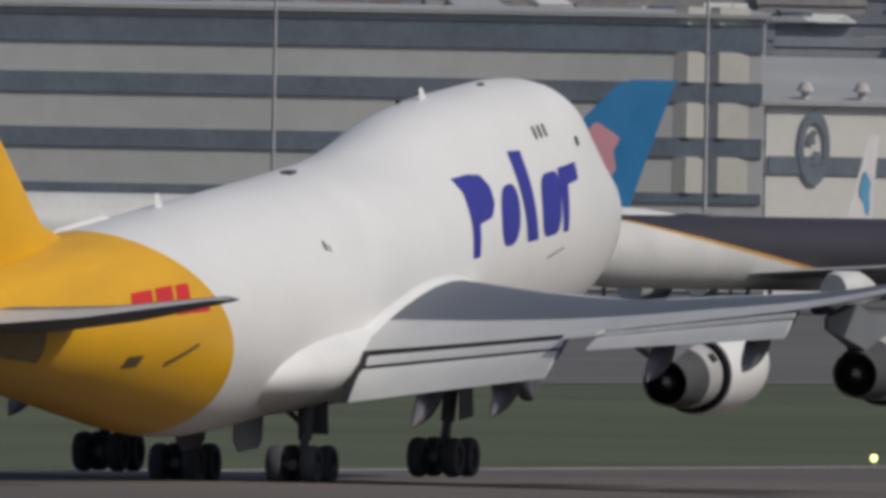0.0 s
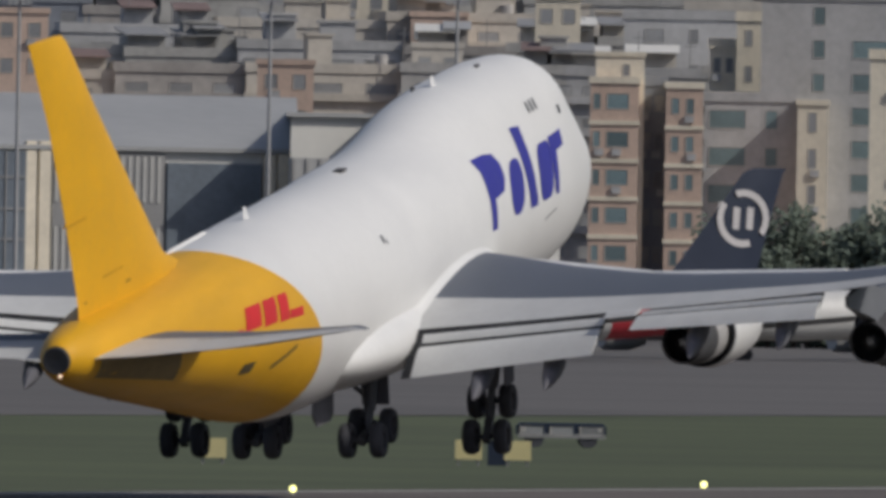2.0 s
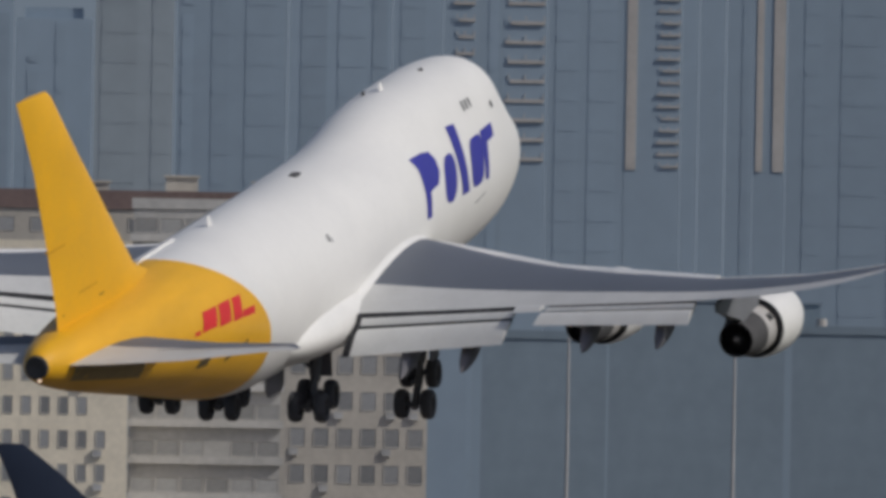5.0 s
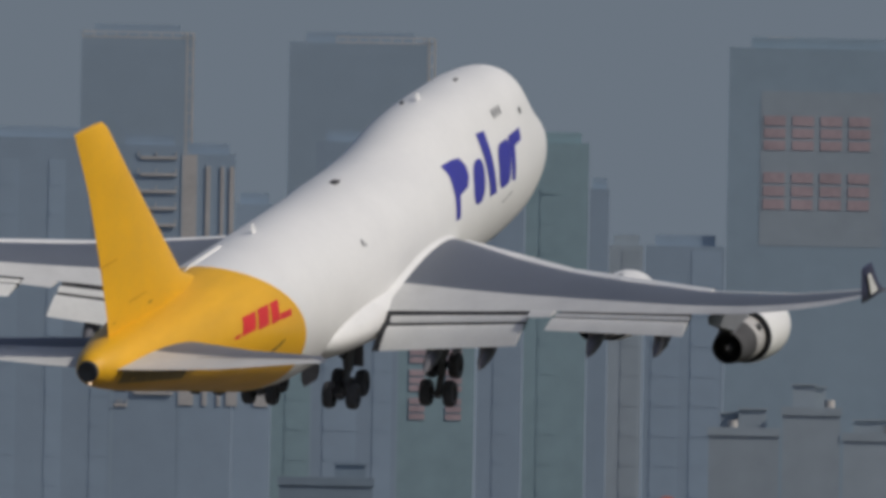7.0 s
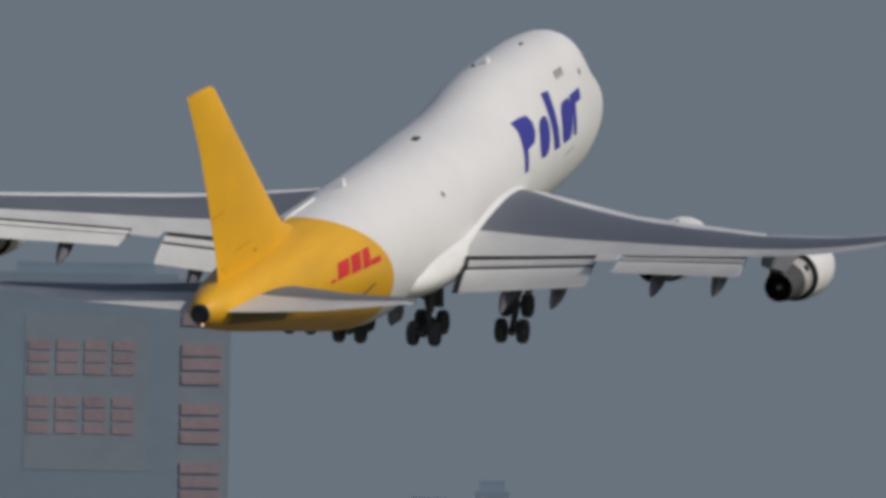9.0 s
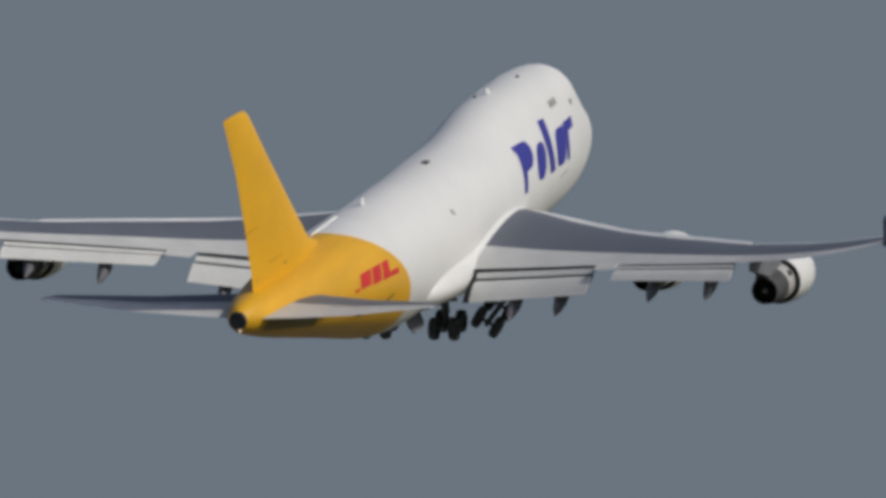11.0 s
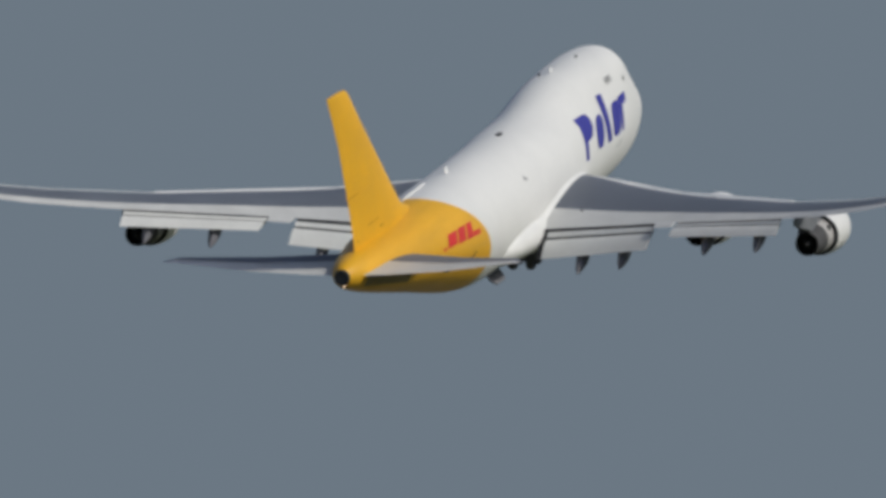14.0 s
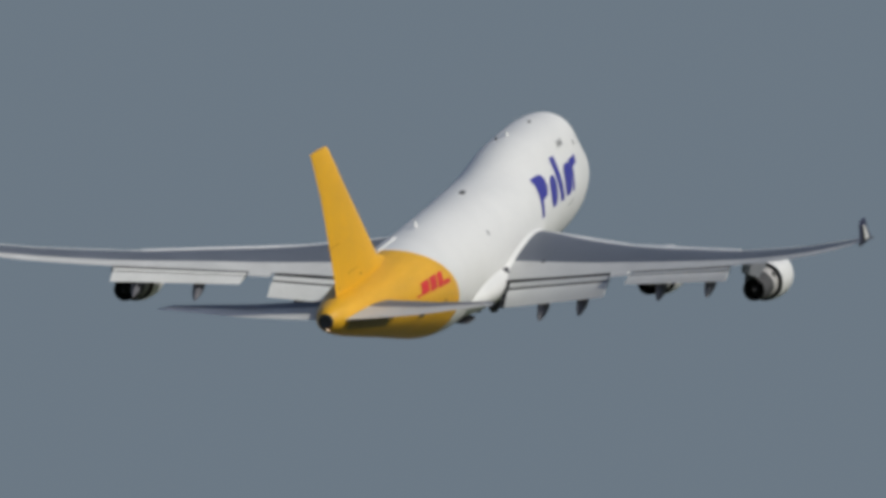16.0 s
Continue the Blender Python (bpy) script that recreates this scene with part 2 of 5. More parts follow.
def hull_mesh():
    bm = bmesh.new()
    stations = sorted(set([0.0, 0.12, 0.4, 0.8] + [1.2 + 0.65 * i for i in range(104)] + [68.3, 68.7]))
    stations = [s for s in stations if s <= 68.7]
    rings = []
    for s in stations:
        b, t, w, m = hull(s)
        zs = [b + (t - b) * (1 - math.cos(math.pi * i / 26)) / 2 for i in range(27)]
        right = [(half_width(s, z), z) for z in zs]
        right[0], right[-1] = (0.0, b), (0.0, t)
        ring = [(x, -s, z) for x, z in right] + [(-x, -s, z) for x, z in reversed(right[1:-1])]
        rings.append([rel(p) for p in ring])
    loft(bm, rings)
    return bm


def foil(chord_le, chord_te, thick, n=12, droop=0.0):
    """A closed section between two points; thick is a share of the chord."""
    a, b = Vector(chord_le), Vector(chord_te)
    c = b - a
    up = Vector((0, 0, 1))
    ln = c.length
    pts = []
    xs = [(1 - math.cos(math.pi * i / n)) / 2 for i in range(n + 1)]
    th = lambda x: 5 * thick * (0.2969 * x**0.5 - 0.126 * x - 0.3516 * x**2 + 0.2843 * x**3 - 0.1015 * x**4) * ln
    for x in xs:
        pts.append(a + c * x + up * (th(x) * 0.95 + 0.02 * ln * math.sin(math.pi * x)))
    for x in reversed(xs[1:-1]):
        pts.append(a + c * x - up * (th(x) * 0.8 - 0.01 * ln * math.sin(math.pi * x)))
    return pts


def mirror(p, side):
    return (p[0] * side, p[1], p[2])


# span station: leading edge and fixed trailing edge of the wing
WING = [
    (0.0, (-19.0, 4.5), (-33.0, 3.7), 0.135), (3.2, (-21.4, 4.65), (-33.9, 4.05), 0.125), (7.5, (-25.5, 4.78), (-35.3, 4.5), 0.11),
    (12.0, (-29.8, 5.15), (-37.0, 5.05), 0.10), (16.5, (-33.9, 5.83), (-39.8, 5.83), 0.095), (20.7, (-37.7, 6.52), (-42.4, 6.57), 0.09),
    (25.5, (-42.1, 7.65), (-46.3, 7.77), 0.08), (29.5, (-45.8, 8.82), (-49.4, 9.06), 0.07), (31.2, (-47.4, 9.4), (-50.7, 9.74), 0.065)]


def wing_edge(u, which):
    us = [w[0] for w in WING]
    return (u, glide(us, [w[which][0] for w in WING], u), glide(us, [w[which][1] for w in WING], u))


def flex(u, side):
    """How far the air load lifts the wing at that span station."""
    if side > 0:
        return float(np.interp(u, [3, 12, 17, 23, 31], [0, 0.05, -0.05, -0.14, -0.27]))
    return float(np.interp(u, [3, 9, 14, 24, 31], [0, 0.28, 0.38, 0.40, 0.36]))


def bent(p, side):
    return (p[0] * side, p[1], p[2] + flex(p[0], side))


def wing_mesh(side):
    bm = bmesh.new()
    us = [0.0, 1.6] + [3.2 + i * 1.0 for i in range(28)] + [31.2]
    rings = []
    for u in us:
        th = glide([w[0] for w in WING], [w[3] for w in WING], u)
        r = foil(wing_edge(u, 1), wing_edge(u, 2), th)
        rings.append([rel(bent(p, side)) for p in r])
    # skin zones along the chord: bright edge, dark box, pale rear
    zone = {0: 2, 23: 2}
    loft(bm, rings, slot=lambda i, j: zone.get(j, 0 if 2 <= j <= 7 or 17 <= j <= 22 else 1))
    return bm


def wing_top(u, v):
    """Height of the wing's upper skin."""
    th = glide([w[0] for w in WING], [w[3] for w in WING], u)
    top = foil(wing_edge(u, 1), wing_edge(u, 2), th)[:13]
    return float(np.interp(v, [p[1] for p in reversed(top)], [p[2] for p in reversed(top)]))


def root_fillet(side):
    bm = bmesh.new()
    rings = []
    for i in range(25):
        t = i / 24
        v = -21.2 + (-34.3 + 21.2) * t
        swell = math.sin(math.pi * t) ** 0.8
        u = 3.32 + 0.12 * swell
        z = wing_top(u, v)
        zi = z + 0.2 + 0.24 * swell
        ui = half_width(-v, zi) - 0.05
        pts = [(u + 0.05, v, z - 0.15), (u, v, z + 0.03)]
        for f in (0.25, 0.5, 0.75, 1.0):
            pts.append((u + (ui - u) * (1 - (1 - f) ** 1.7), v, z + 0.03 + (zi - z - 0.03) * f ** 1.7))
        pts.append((ui - 0.4, v, zi))
        pts.append((ui - 0.4, v, z - 0.15))
        rings.append([rel(mirror(p, side)) for p in pts])
    loft(bm, rings)
    return bm


def winglet_mesh(side):
    bm = bmesh.new()
    rings = []
    for k, (u, v0, v1, z) in enumerate([(31.0, -47.3, -51.0, 9.45), (31.25, -48.4, -51.9, 9.7), (31.42, -49.7, -52.5, 10.2), (31.65, -51.6, -53.2, 11.5)]):
        a, b = Vector((u, v0, z)), Vector((u, v1, z))
        r = []
        for i in range(9):
            x = (1 - math.cos(math.pi * i / 8)) / 2
            r.append((a + (b - a) * x + Vector((0.13 - 0.02 * k, 0, 0)) * math.sin(math.pi * x) ** 0.6))
        for i in range(7, 0, -1):
            x = (1 - math.cos(math.pi * i / 8)) / 2
            r.append((a + (b - a) * x - Vector((0.13 - 0.02 * k, 0, 0)) * math.sin(math.pi * x) ** 0.6))
        rings.append([rel(bent(p, side)) for p in r])
    loft(bm, rings)
    return bm


def slab(a, b, c, d, thick, side):
    """A flap segment: leading edge a-b, trailing edge c-d (c behind a), rounded in front and thin behind."""
    bm = bmesh.new()
    rings = []
    for p, q in ((a, c), (b, d)):
        p, q = Vector(p), Vector(q)
        ln = (q - p).length
        r = foil(p, q, thick / ln, n=8)
        rings.append([rel(bent(x, side)) for x in r])
    loft(bm, rings)
    return bm


def lerp(a, b, t):
    return tuple(Vector(a).lerp(Vector(b), t))


def nacelle(u, v, z, side, jet, lip=0.8):
    """A fan engine on its pylon: cowl, fan duct, core nozzle, plug and strut."""
    o = rel((u * side, v, z + flex(u, side)))
    bm = bmesh.new()
    turned(bm, [(-2.15, 1.22), (-2.15, 1.27), (-1.6, 1.36), (-0.8, 1.43), (0.2 + lip / 2, 1.45), (0.9 + lip, 1.40), (1.45 + lip, 1.27), (1.58 + lip, 1.15), (1.4 + lip, 1.06), (0.6 + lip, 1.08), (0.2, 1.12)], o, 36)
    cowl = part("engine_cowl", bm, M["white"], jet, "white rounded fan cowl with a bright lip")
    bm = bmesh.new()
    turned(bm, [(0.2, 1.12), (0.18, 0.2), (0.7, 0.05)], o, 28)
    part("fan", bm, M["soot"], cowl)
    bm = bmesh.new()
    # duct ring coloured near black to hold the shade inside it
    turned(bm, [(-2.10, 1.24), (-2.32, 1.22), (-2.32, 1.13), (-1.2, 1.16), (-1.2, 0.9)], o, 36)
    part("fan_duct", bm, M["gap"], cowl, "fan duct exit, its inner shade painted black")
    bm = bmesh.new()
    turned(bm, [(-1.2, 1.0), (-2.0, 1.03), (-2.9, 1.01), (-3.45, 0.96)], o, 32)
    part("core_cowl", bm, M["metal"], cowl, "bare grey metal core cowl")
    for ang in (35, 145, 250):
        bm = bmesh.new()
        ca, sa = math.cos(radians(ang)), math.sin(radians(ang))
        loft(bm, [[o + Vector((r * ca - d * sa, y, r * sa + d * ca)) for y, d in ((-2.5, -w), (-2.5, w), (-3.0, w), (-3.0, -w))] for r, w in ((0.98, 0.16), (1.04, 0.13))])
        part("core_vent", bm, M["gap"], cowl)
    bm = bmesh.new()
    turned(bm, [(-3.40, 0.95), (-3.55, 0.945), (-4.3, 0.84), (-5.05, 0.72), (-5.05, 0.68), (-4.3, 0.72)], o, 28)
    part("core_nozzle", bm, M["soot"], cowl, "burnt dark core nozzle")
    bm = bmesh.new()
    # plug coloured near black, painting the shade within the nozzle
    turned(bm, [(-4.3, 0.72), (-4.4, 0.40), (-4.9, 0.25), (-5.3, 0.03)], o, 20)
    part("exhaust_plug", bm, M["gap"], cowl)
    bm = bmesh.new()
    wz = wing_edge(u, 1)
    top = wz[2] - 0.1
    rings = []
    for y, lo, hi, w in ((0.2, 1.25, 1.42, 0.05), (-0.8, 1.25, 1.5, 0.2), (-2.4, 1.0, 1.62, 0.28), (-4.4, 0.55, 1.85, 0.28), (wz[1] - v - 0.3, 0.9, top - z - 0.15, 0.24), (wz[1] - v - 3.0, top - z - 0.65, top - z - 0.3, 0.05)):
        hi = max(hi, lo + 0.15)
        rings.append([o + Vector((sx * w, y, h)) for sx, h in ((-1, lo), (1, lo), (1, hi), (-1, hi))])
    loft(bm, rings)
    part("pylon", bm, M["pylon"], jet, "grey engine pylon")


def canoe(u, v_tip, z_tip, length, side, jet):
    """A flap track fairing that hangs down behind the wing."""
    bm = bmesh.new()
    rings = []
    for t, w, h in ((0, 0.28, 0.25), (0.2, 0.37, 0.43), (0.45, 0.35, 0.43), (0.7, 0.25, 0.30), (0.88, 0.12, 0.16), (1.0, 0.02, 0.03)):
        y = v_tip + length * (1 - t)
        zc = z_tip + flex(u, side) + 0.95 * (1 - t)
        rings.append([rel((u * side + w * math.cos(a), y, zc + h * math.sin(a))) for a in (2 * math.pi * i / 12 for i in range(12))])
    loft(bm, rings)
    part("flap_track_fairing", bm, M["fairing"], jet)


def tail_fin(jet):
    bm = bmesh.new()
    rings = []
    for z, le, te, w in ((8.4, -50.5, -65.6, 0.62), (9.3, -52.6, -65.6, 0.60), (9.9, -54.6, -65.75, 0.56), (12.5, -57.9, -66.7, 0.46), (16.0, -62.3, -68.25, 0.33), (18.7, -65.55, -70.15, 0.23), (19.0, -66.15, -70.4, 0.14)):
        r = []
        for i in range(13):
            x = (1 - math.cos(math.pi * i / 12)) / 2
            r.append((w * (math.sin(math.pi * x ** 0.7)) ** 0.8 if 0 < x < 1 else 0.0, le + (te - le) * x, z + (0.22 * x if z > 18 else 0)))
        r += [(-p[0], p[1], p[2]) for p in reversed(r[1:-1])]
        rings.append([rel(p) for p in r])
    loft(bm, rings)
    fin = part("tail_fin", bm, M["yellow"], jet, "tall swept yellow tail fin")
    fin_split(fin)


def fin_split(fin):
    """Short grimy lines where the rudder halves meet."""
    for z, f0, f1, paint in ((12.4, 0.80, 0.99, "grime"), (10.2, 0.62, 0.80, "grime"), (9.55, 0.60, 0.97, "stain")):
        bm = bmesh.new()
        for sx in (1, -1):
            q = []
            for f in (f0, f1):
                le, te = np.interp(z, [9.3, 19], [-52.6, -66.4]), np.interp(z, [9.3, 19], [-65.4, -70.15])
                w = np.interp(z, [9.3, 19], [0.60, 0.16]) * math.sin(math.pi * f ** 0.7) ** 0.8 + 0.03
                q.append([(sx * w, le + (te - le) * f, z + d + (f1 - f) * 0.5) for d in (0.05, -0.05)])
            bm.faces.new([bm.verts.new(rel(p)) for p in (q[0][0], q[0][1], q[1][1], q[1][0])])
        part("rudder_split_line", bm, M[paint], fin)


def stabiliser(side, jet):
    bm = bmesh.new()
    rings = []
    for u, le, te, z, th in ((0.4, -56.3, -67.3, 7.42, 0.085), (2.6, -58.55, -67.55, 7.64, 0.084), (6.0, -62.0, -68.2, 8.1, 0.08), (10.35, -66.6, -68.95, 8.92, 0.075), (10.95, -68.0, -69.1, 9.02, 0.05)):
        rings.append([rel(mirror(p, side)) for p in foil((u, le, z + 0.044 * (te - le)), (u, te, z - 0.044 * (te - le)), th)])
    zone = {0: 1, 23: 1, 7: 2, 8: 2, 9: 2, 10: 2, 11: 2}
    loft(bm, rings, slot=lambda i, j: zone.get(j, 0))
    st = part("tailplane", bm, [M["tailplane"], M["bare"], M["wing_light"]], jet, "grey swept tailplane with bright leading edge")
    bm = bmesh.new()
    for a, b in (((2.2, 0.70), (10.4, 0.70)),):
        q = []
        for u, f in (a, b):
            le, te, z = np.interp(u, [1.7, 10.6], [-57.6, -66.4]), np.interp(u, [1.7, 10.6], [-67.4, -68.95]), np.interp(u, [1.7, 10.6], [7.68, 8.96])
            h = np.interp(u, [1.7, 10.6], [0.26, 0.085])
            q.append([mirror((u, le + (te - le) * f + d, z + h + 0.05), side) for d in (0.05, -0.05)])
        bm.faces.new([bm.verts.new(rel(p)) for p in (q[0][0], q[0][1], q[1][1], q[1][0])])
    part("elevator_hinge_line", bm, M["seam"], st)


def decal(name, outline, jet, material, label="", out=0.02, cells=10, holes=()):
    """A painted shape that follows the starboard skin. outline: (v, z) corners, cut into small cells."""
    bm = bmesh.new()
    f = bm.faces.new([bm.verts.new((0, v, z)) for v, z in outline])
    vs = [p[0] for p in outline]
    zs = [p[1] for p in outline]
    for axis, lo, hi in ((Vector((0, 1, 0)), min(vs), max(vs)), (Vector((0, 0, 1)), min(zs), max(zs))):
        for i in range(1, cells):
            bmesh.ops.bisect_plane(bm, geom=bm.verts[:] + bm.edges[:] + bm.faces[:], plane_co=axis * (lo + (hi - lo) * i / cells), plane_no=axis)
    for q in bm.verts:
        q.co = on_hull(q.co.y, q.co.z, out)
    return part(name, bm, material, jet, label, sharp=0)


def rounded(v0, v1, z0, z1, r, lean=0.0, n=4):
    """Corners of a rounded block; lean shears it along the body."""
    pts = []
    for cx, cz, a0 in ((v1 - r, z1 - r, 0), (v0 + r, z1 - r, 90), (v0 + r, z0 + r, 180), (v1 - r, z0 + r, 270)):
        for i in range(n + 1):
            a = radians(a0 + 90 * i / n)
            pts.append((cx + r * math.cos(a), cz + r * math.sin(a)))
    return [(v + lean * (z - z0), z) for v, z in pts]


def bogie(jet, name):
    """A four-wheel truck about its pivot: beam, axles and wheels."""
    bm = bmesh.new()
    box(bm, -0.13, 0.13, -0.95, 0.95, -0.14, 0.16)
    for y in (-0.74, 0.74):
        tube(bm, (-0.62, y, 0), (0.62, y, 0), 0.09)
    tr = part(name, bm, M["strut"], jet, "four-wheel truck with black tyres")
    for x, y in itertools.product((-0.56, 0.56), (-0.74, 0.74)):
        bm = bmesh.new()
        n = 22
        rings = []
        for dx, r in ((-0.10, 0.30), (-0.19, 0.33), (-0.24, 0.45), (-0.22, 0.56), (-0.12, 0.62), (0.0, 0.63), (0.12, 0.62), (0.22, 0.56), (0.24, 0.45), (0.19, 0.33), (0.10, 0.30)):
            rings.append([(x + dx, y + r * math.cos(a), r * math.sin(a)) for a in (2 * math.pi * i / n for i in range(n))])
        loft(bm, rings, slot=lambda i, j: 1 if i in (0, 9) else 0)
        part("wheel", bm, [M["tyre"], M["rim"]], tr)
    return tr


GEAR = []   # leg, truck, pivot of the leg, foot, axis of folding, angle, tilt of the truck in the air


BELLY_DOORS = []


def undercarriage(jet):
    for side in (1, -1):
        for kind, u, v, top, uh, vh, tilt in (("wing", 5.5, -32.0, 3.6, 5.9, -32.0, 50), ("body", 1.92, -35.2, 2.7, 2.0, -34.6, 12)):
            foot = Vector((u * side, v, 0.63))
            hinge = Vector((uh * side, vh, top))
            bm = bmesh.new()
            d = foot - hinge
            tube(bm, (0, 0, 0), d * 0.62, 0.24, 0.22, 12)
            tube(bm, d * 0.58, d, 0.15, 0.15, 12)
            tube(bm, d * 0.45, d * 0.1 + Vector((0, 1.6, 0.25)), 0.09)
            tube(bm, d * 0.45, d * 0.1 + Vector((-1.2 * side, 0.0, 0.2)), 0.09)
            tube(bm, d * 0.55 + Vector((0, -0.22, 0)), d * 0.78 + Vector((0, -0.42, 0)), 0.05)
            tube(bm, d * 0.97 + Vector((0, -0.2, 0)), d * 0.78 + Vector((0, -0.42, 0)), 0.05)
            leg = part("landing_gear_leg", bm, M["strut"], jet, "grey oleo landing gear leg with drag braces")
            leg.matrix_basis = Matrix.Translation(rel(hinge))
            # door that hangs on the leg
            bm = bmesh.new()
            if kind == "wing":
                box(bm, 0.34 * side, 0.40 * side, -0.65, 0.65, -1.75, 0.2)
            else:
                box(bm, -0.5, 0.5, 0.30, 0.36, -1.2, 0.2)
            bmesh.ops.bevel(bm, geom=bm.edges[:], offset=0.02, segments=1, affect="EDGES")
            part("gear_door", bm, M["fairing"], leg)
            tr = bogie(jet, "landing_gear_truck")
            GEAR.append((leg, tr, hinge, foot, kind, side, tilt))
    # open belly doors of the body gear
    for side in (1, -1):
        bm = bmesh.new()
        rings = [[rel(((0.95 + o) * side, v, z)) for o, z in ((0, 2.35), (0.07, 2.35), (0.02, lo), (-0.05, lo))] for v, lo in ((-36.2, 1.5), (-36.6, 1.28), (-38.4, 1.32), (-38.9, 1.75))]
        loft(bm, rings)
        BELLY_DOORS.append((part("belly_gear_door", bm, M["fairing"], jet, "open grey belly gear door"), rel((0.95 * side, -37.5, 2.35)), side))
    # nose leg
    bm = bmesh.new()
    hinge, foot = Vector((0, -7.6, 2.7)), Vector((0, -7.9, 0.6))
    d = foot - hinge
    tube(bm, (0, 0, 0), d, 0.17, 0.12, 12)
    tube(bm, d * 0.5, Vector((0, 1.2, 0.1)), 0.07)
    tube(bm, d + Vector((-0.5, 0, 0)), d + Vector((0.5, 0, 0)), 0.08)
    leg = part("nose_gear_leg", bm, M["strut"], jet, "grey nose gear leg with two wheels")
    leg.matrix_basis = Matrix.Translation(rel(hinge))
    for x in (-0.42, 0.42):
        bm = bmesh.new()
        turned(bm, [(-0.2, 0.3), (-0.22, 0.5), (-0.1, 0.6), (0.1, 0.6), (0.22, 0.5), (0.2, 0.3)], (0, 0, 0), 20, True)
        bmesh.ops.transform(bm, matrix=Matrix.Translation(d + Vector((x, 0, 0))) @ Matrix.Rotation(radians(90), 4, "Z"), verts=bm.verts[:])
        part("wheel", bm, M["tyre"], leg)
    GEAR.append((leg, None, hinge, foot, "nose", 1, 0))


NAVYTIP = mat("dark_navy_winglet_paint", (0.045, 0.05, 0.10), 0.5, 0.15, 0.6)


def cargo_jet():
    jet = empty("cargo_jet", Matrix.Identity(4), "white four-engined cargo jet with a yellow tail, climbing off the runway", "aircraft")
    part("fuselage", hull_mesh(), M["skin"], jet, "white fuselage with short upper deck, yellow behind the wing")
    for side in (1, -1):
        w = part("wing", wing_mesh(side), [M["wing_dark"], M["wing_light"], M["bare"]], jet, "swept wing, dark grey box and pale grey rear")
        part("winglet", winglet_mesh(side), NAVYTIP, w, "dark navy winglet with a pale emblem")
        # flaps: leading edge under the fixed trailing edge, three slotted segments each
        for (a, b, c, d) in ((wing_edge(3.5, 2), wing_edge(11.15, 2), (3.5, -36.35, 2.68), (11.15, -39.05, 3.8)),
                             (wing_edge(12.75, 2), wing_edge(20.4, 2), (12.75, -39.85, 4.78), (20.4, -43.6, 5.75))):
            inset = 0.05 if a[0] < 5 else 0.0
            if inset:
                # added black sheet in place of the shade at the flap's inner end
                part("flap_root_shade", slab(a, lerp(a, b, 0.055), c, lerp(c, d, 0.055), 0.06, side), M["gap"], w, "black sheet painting the shade beside the flap root")
            for t0, t1, th in ((0.12, 0.30, 0.10), (0.37, 1.0, 0.16),):
                p0, p1, q0, q1 = lerp(lerp(a, b, inset), lerp(c, d, inset), t0), lerp(b, d, t0), lerp(lerp(a, b, inset), lerp(c, d, inset), t1), lerp(b, d, t1)
                part("flap", slab(p0, p1, q0, q1, th, side), M["flap"], w, "extended pale grey slotted flap")
            # added black sheet behind the slots, painting the shade seen through them
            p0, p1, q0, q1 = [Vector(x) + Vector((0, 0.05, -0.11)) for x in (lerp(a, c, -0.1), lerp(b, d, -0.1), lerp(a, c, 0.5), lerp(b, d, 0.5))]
            part("flap_slot_shade", slab(p0, p1, q0, q1, 0.1, side), M["gap"], w, "black sheet painting the shade between the flap segments")
        # drooped leading edge flaps
        for u0, u1 in ((3.6, 10.7), (10.75, 19.9), (19.95, 25.4), (25.45, 30.6)):
            e = [Vector(wing_edge(u, 1)) for u in (u0, u1)]
            f = [min(1.0, 1.15 - u / 45) for u in (u0, u1)]
            lift = [0.09, 0.08, 0.07, 0.07][int(u0 > 10) + int(u0 > 19) + int(u0 > 25)]
            fore, back = (0.70, -0.45) if u0 < 19 else (0.30, -0.12)
            p, q = [e[i] + Vector((0, fore, 0.05 + lift)) * f[i] for i in (0, 1)]
            s, t = [e[i] + Vector((0, back, 0.12 + lift)) * f[i] for i in (0, 1)]
            part("leading_edge_flap", slab(p, q, s, t, 0.13 if u0 < 19 else 0.07, side), M["white"], w, "pale leading edge flap")
        a, b = wing_edge(11.3, 2), wing_edge(12.6, 2)
        part("inboard_aileron", slab(a, b, (11.3, a[1] - 1.2, a[2] - 0.05), (12.6, b[1] - 1.1, b[2] - 0.05), 0.16, side), M["wing_light"], w)
        for u, vt, zt, ln in ((6.6, -38.4, 2.2, 2.4), (9.4, -39.1, 2.62, 2.3), (15.35, -41.8, 4.1, 2.2), (19.0, -43.5, 4.68, 2.2)):
            canoe(u, vt, zt, ln, side, jet)
        nacelle(11.7, -23.6, 2.68, side, jet, 0.25)
        nacelle(20.88, -32.95, 4.12, side, jet, -0.45)
        stabiliser(side, jet)
    # belly fairing
    bm = bmesh.new()
    rings = []
    for s, w, b, t in ((18.0, 2.5, 2.3, 3.6), (20.5, 3.3, 2.0, 4.9), (24, 3.6, 1.85, 5.5), (29, 3.66, 1.9, 5.3), (33, 3.68, 2.0, 5.5), (35.5, 3.66, 2.15, 5.55), (37.5, 3.58, 2.32, 5.45), (39.0, 3.44, 2.5, 5.25), (40.2, 3.15, 2.7, 5.0), (41.0, 2.6, 2.9, 4.7)):
        zc, hh = (b + t) / 2, (t - b) / 2
        rings.append([rel((w * abs(math.cos(a)) ** 1.0 * (1 if math.cos(a) >= 0 else -1), -s, zc + hh * math.sin(a))) for a in (2 * math.pi * i / 28 for i in range(28))])
    loft(bm, rings)
    part("belly_fairing", bm, M["white"], jet, "white wing-to-body fairing")
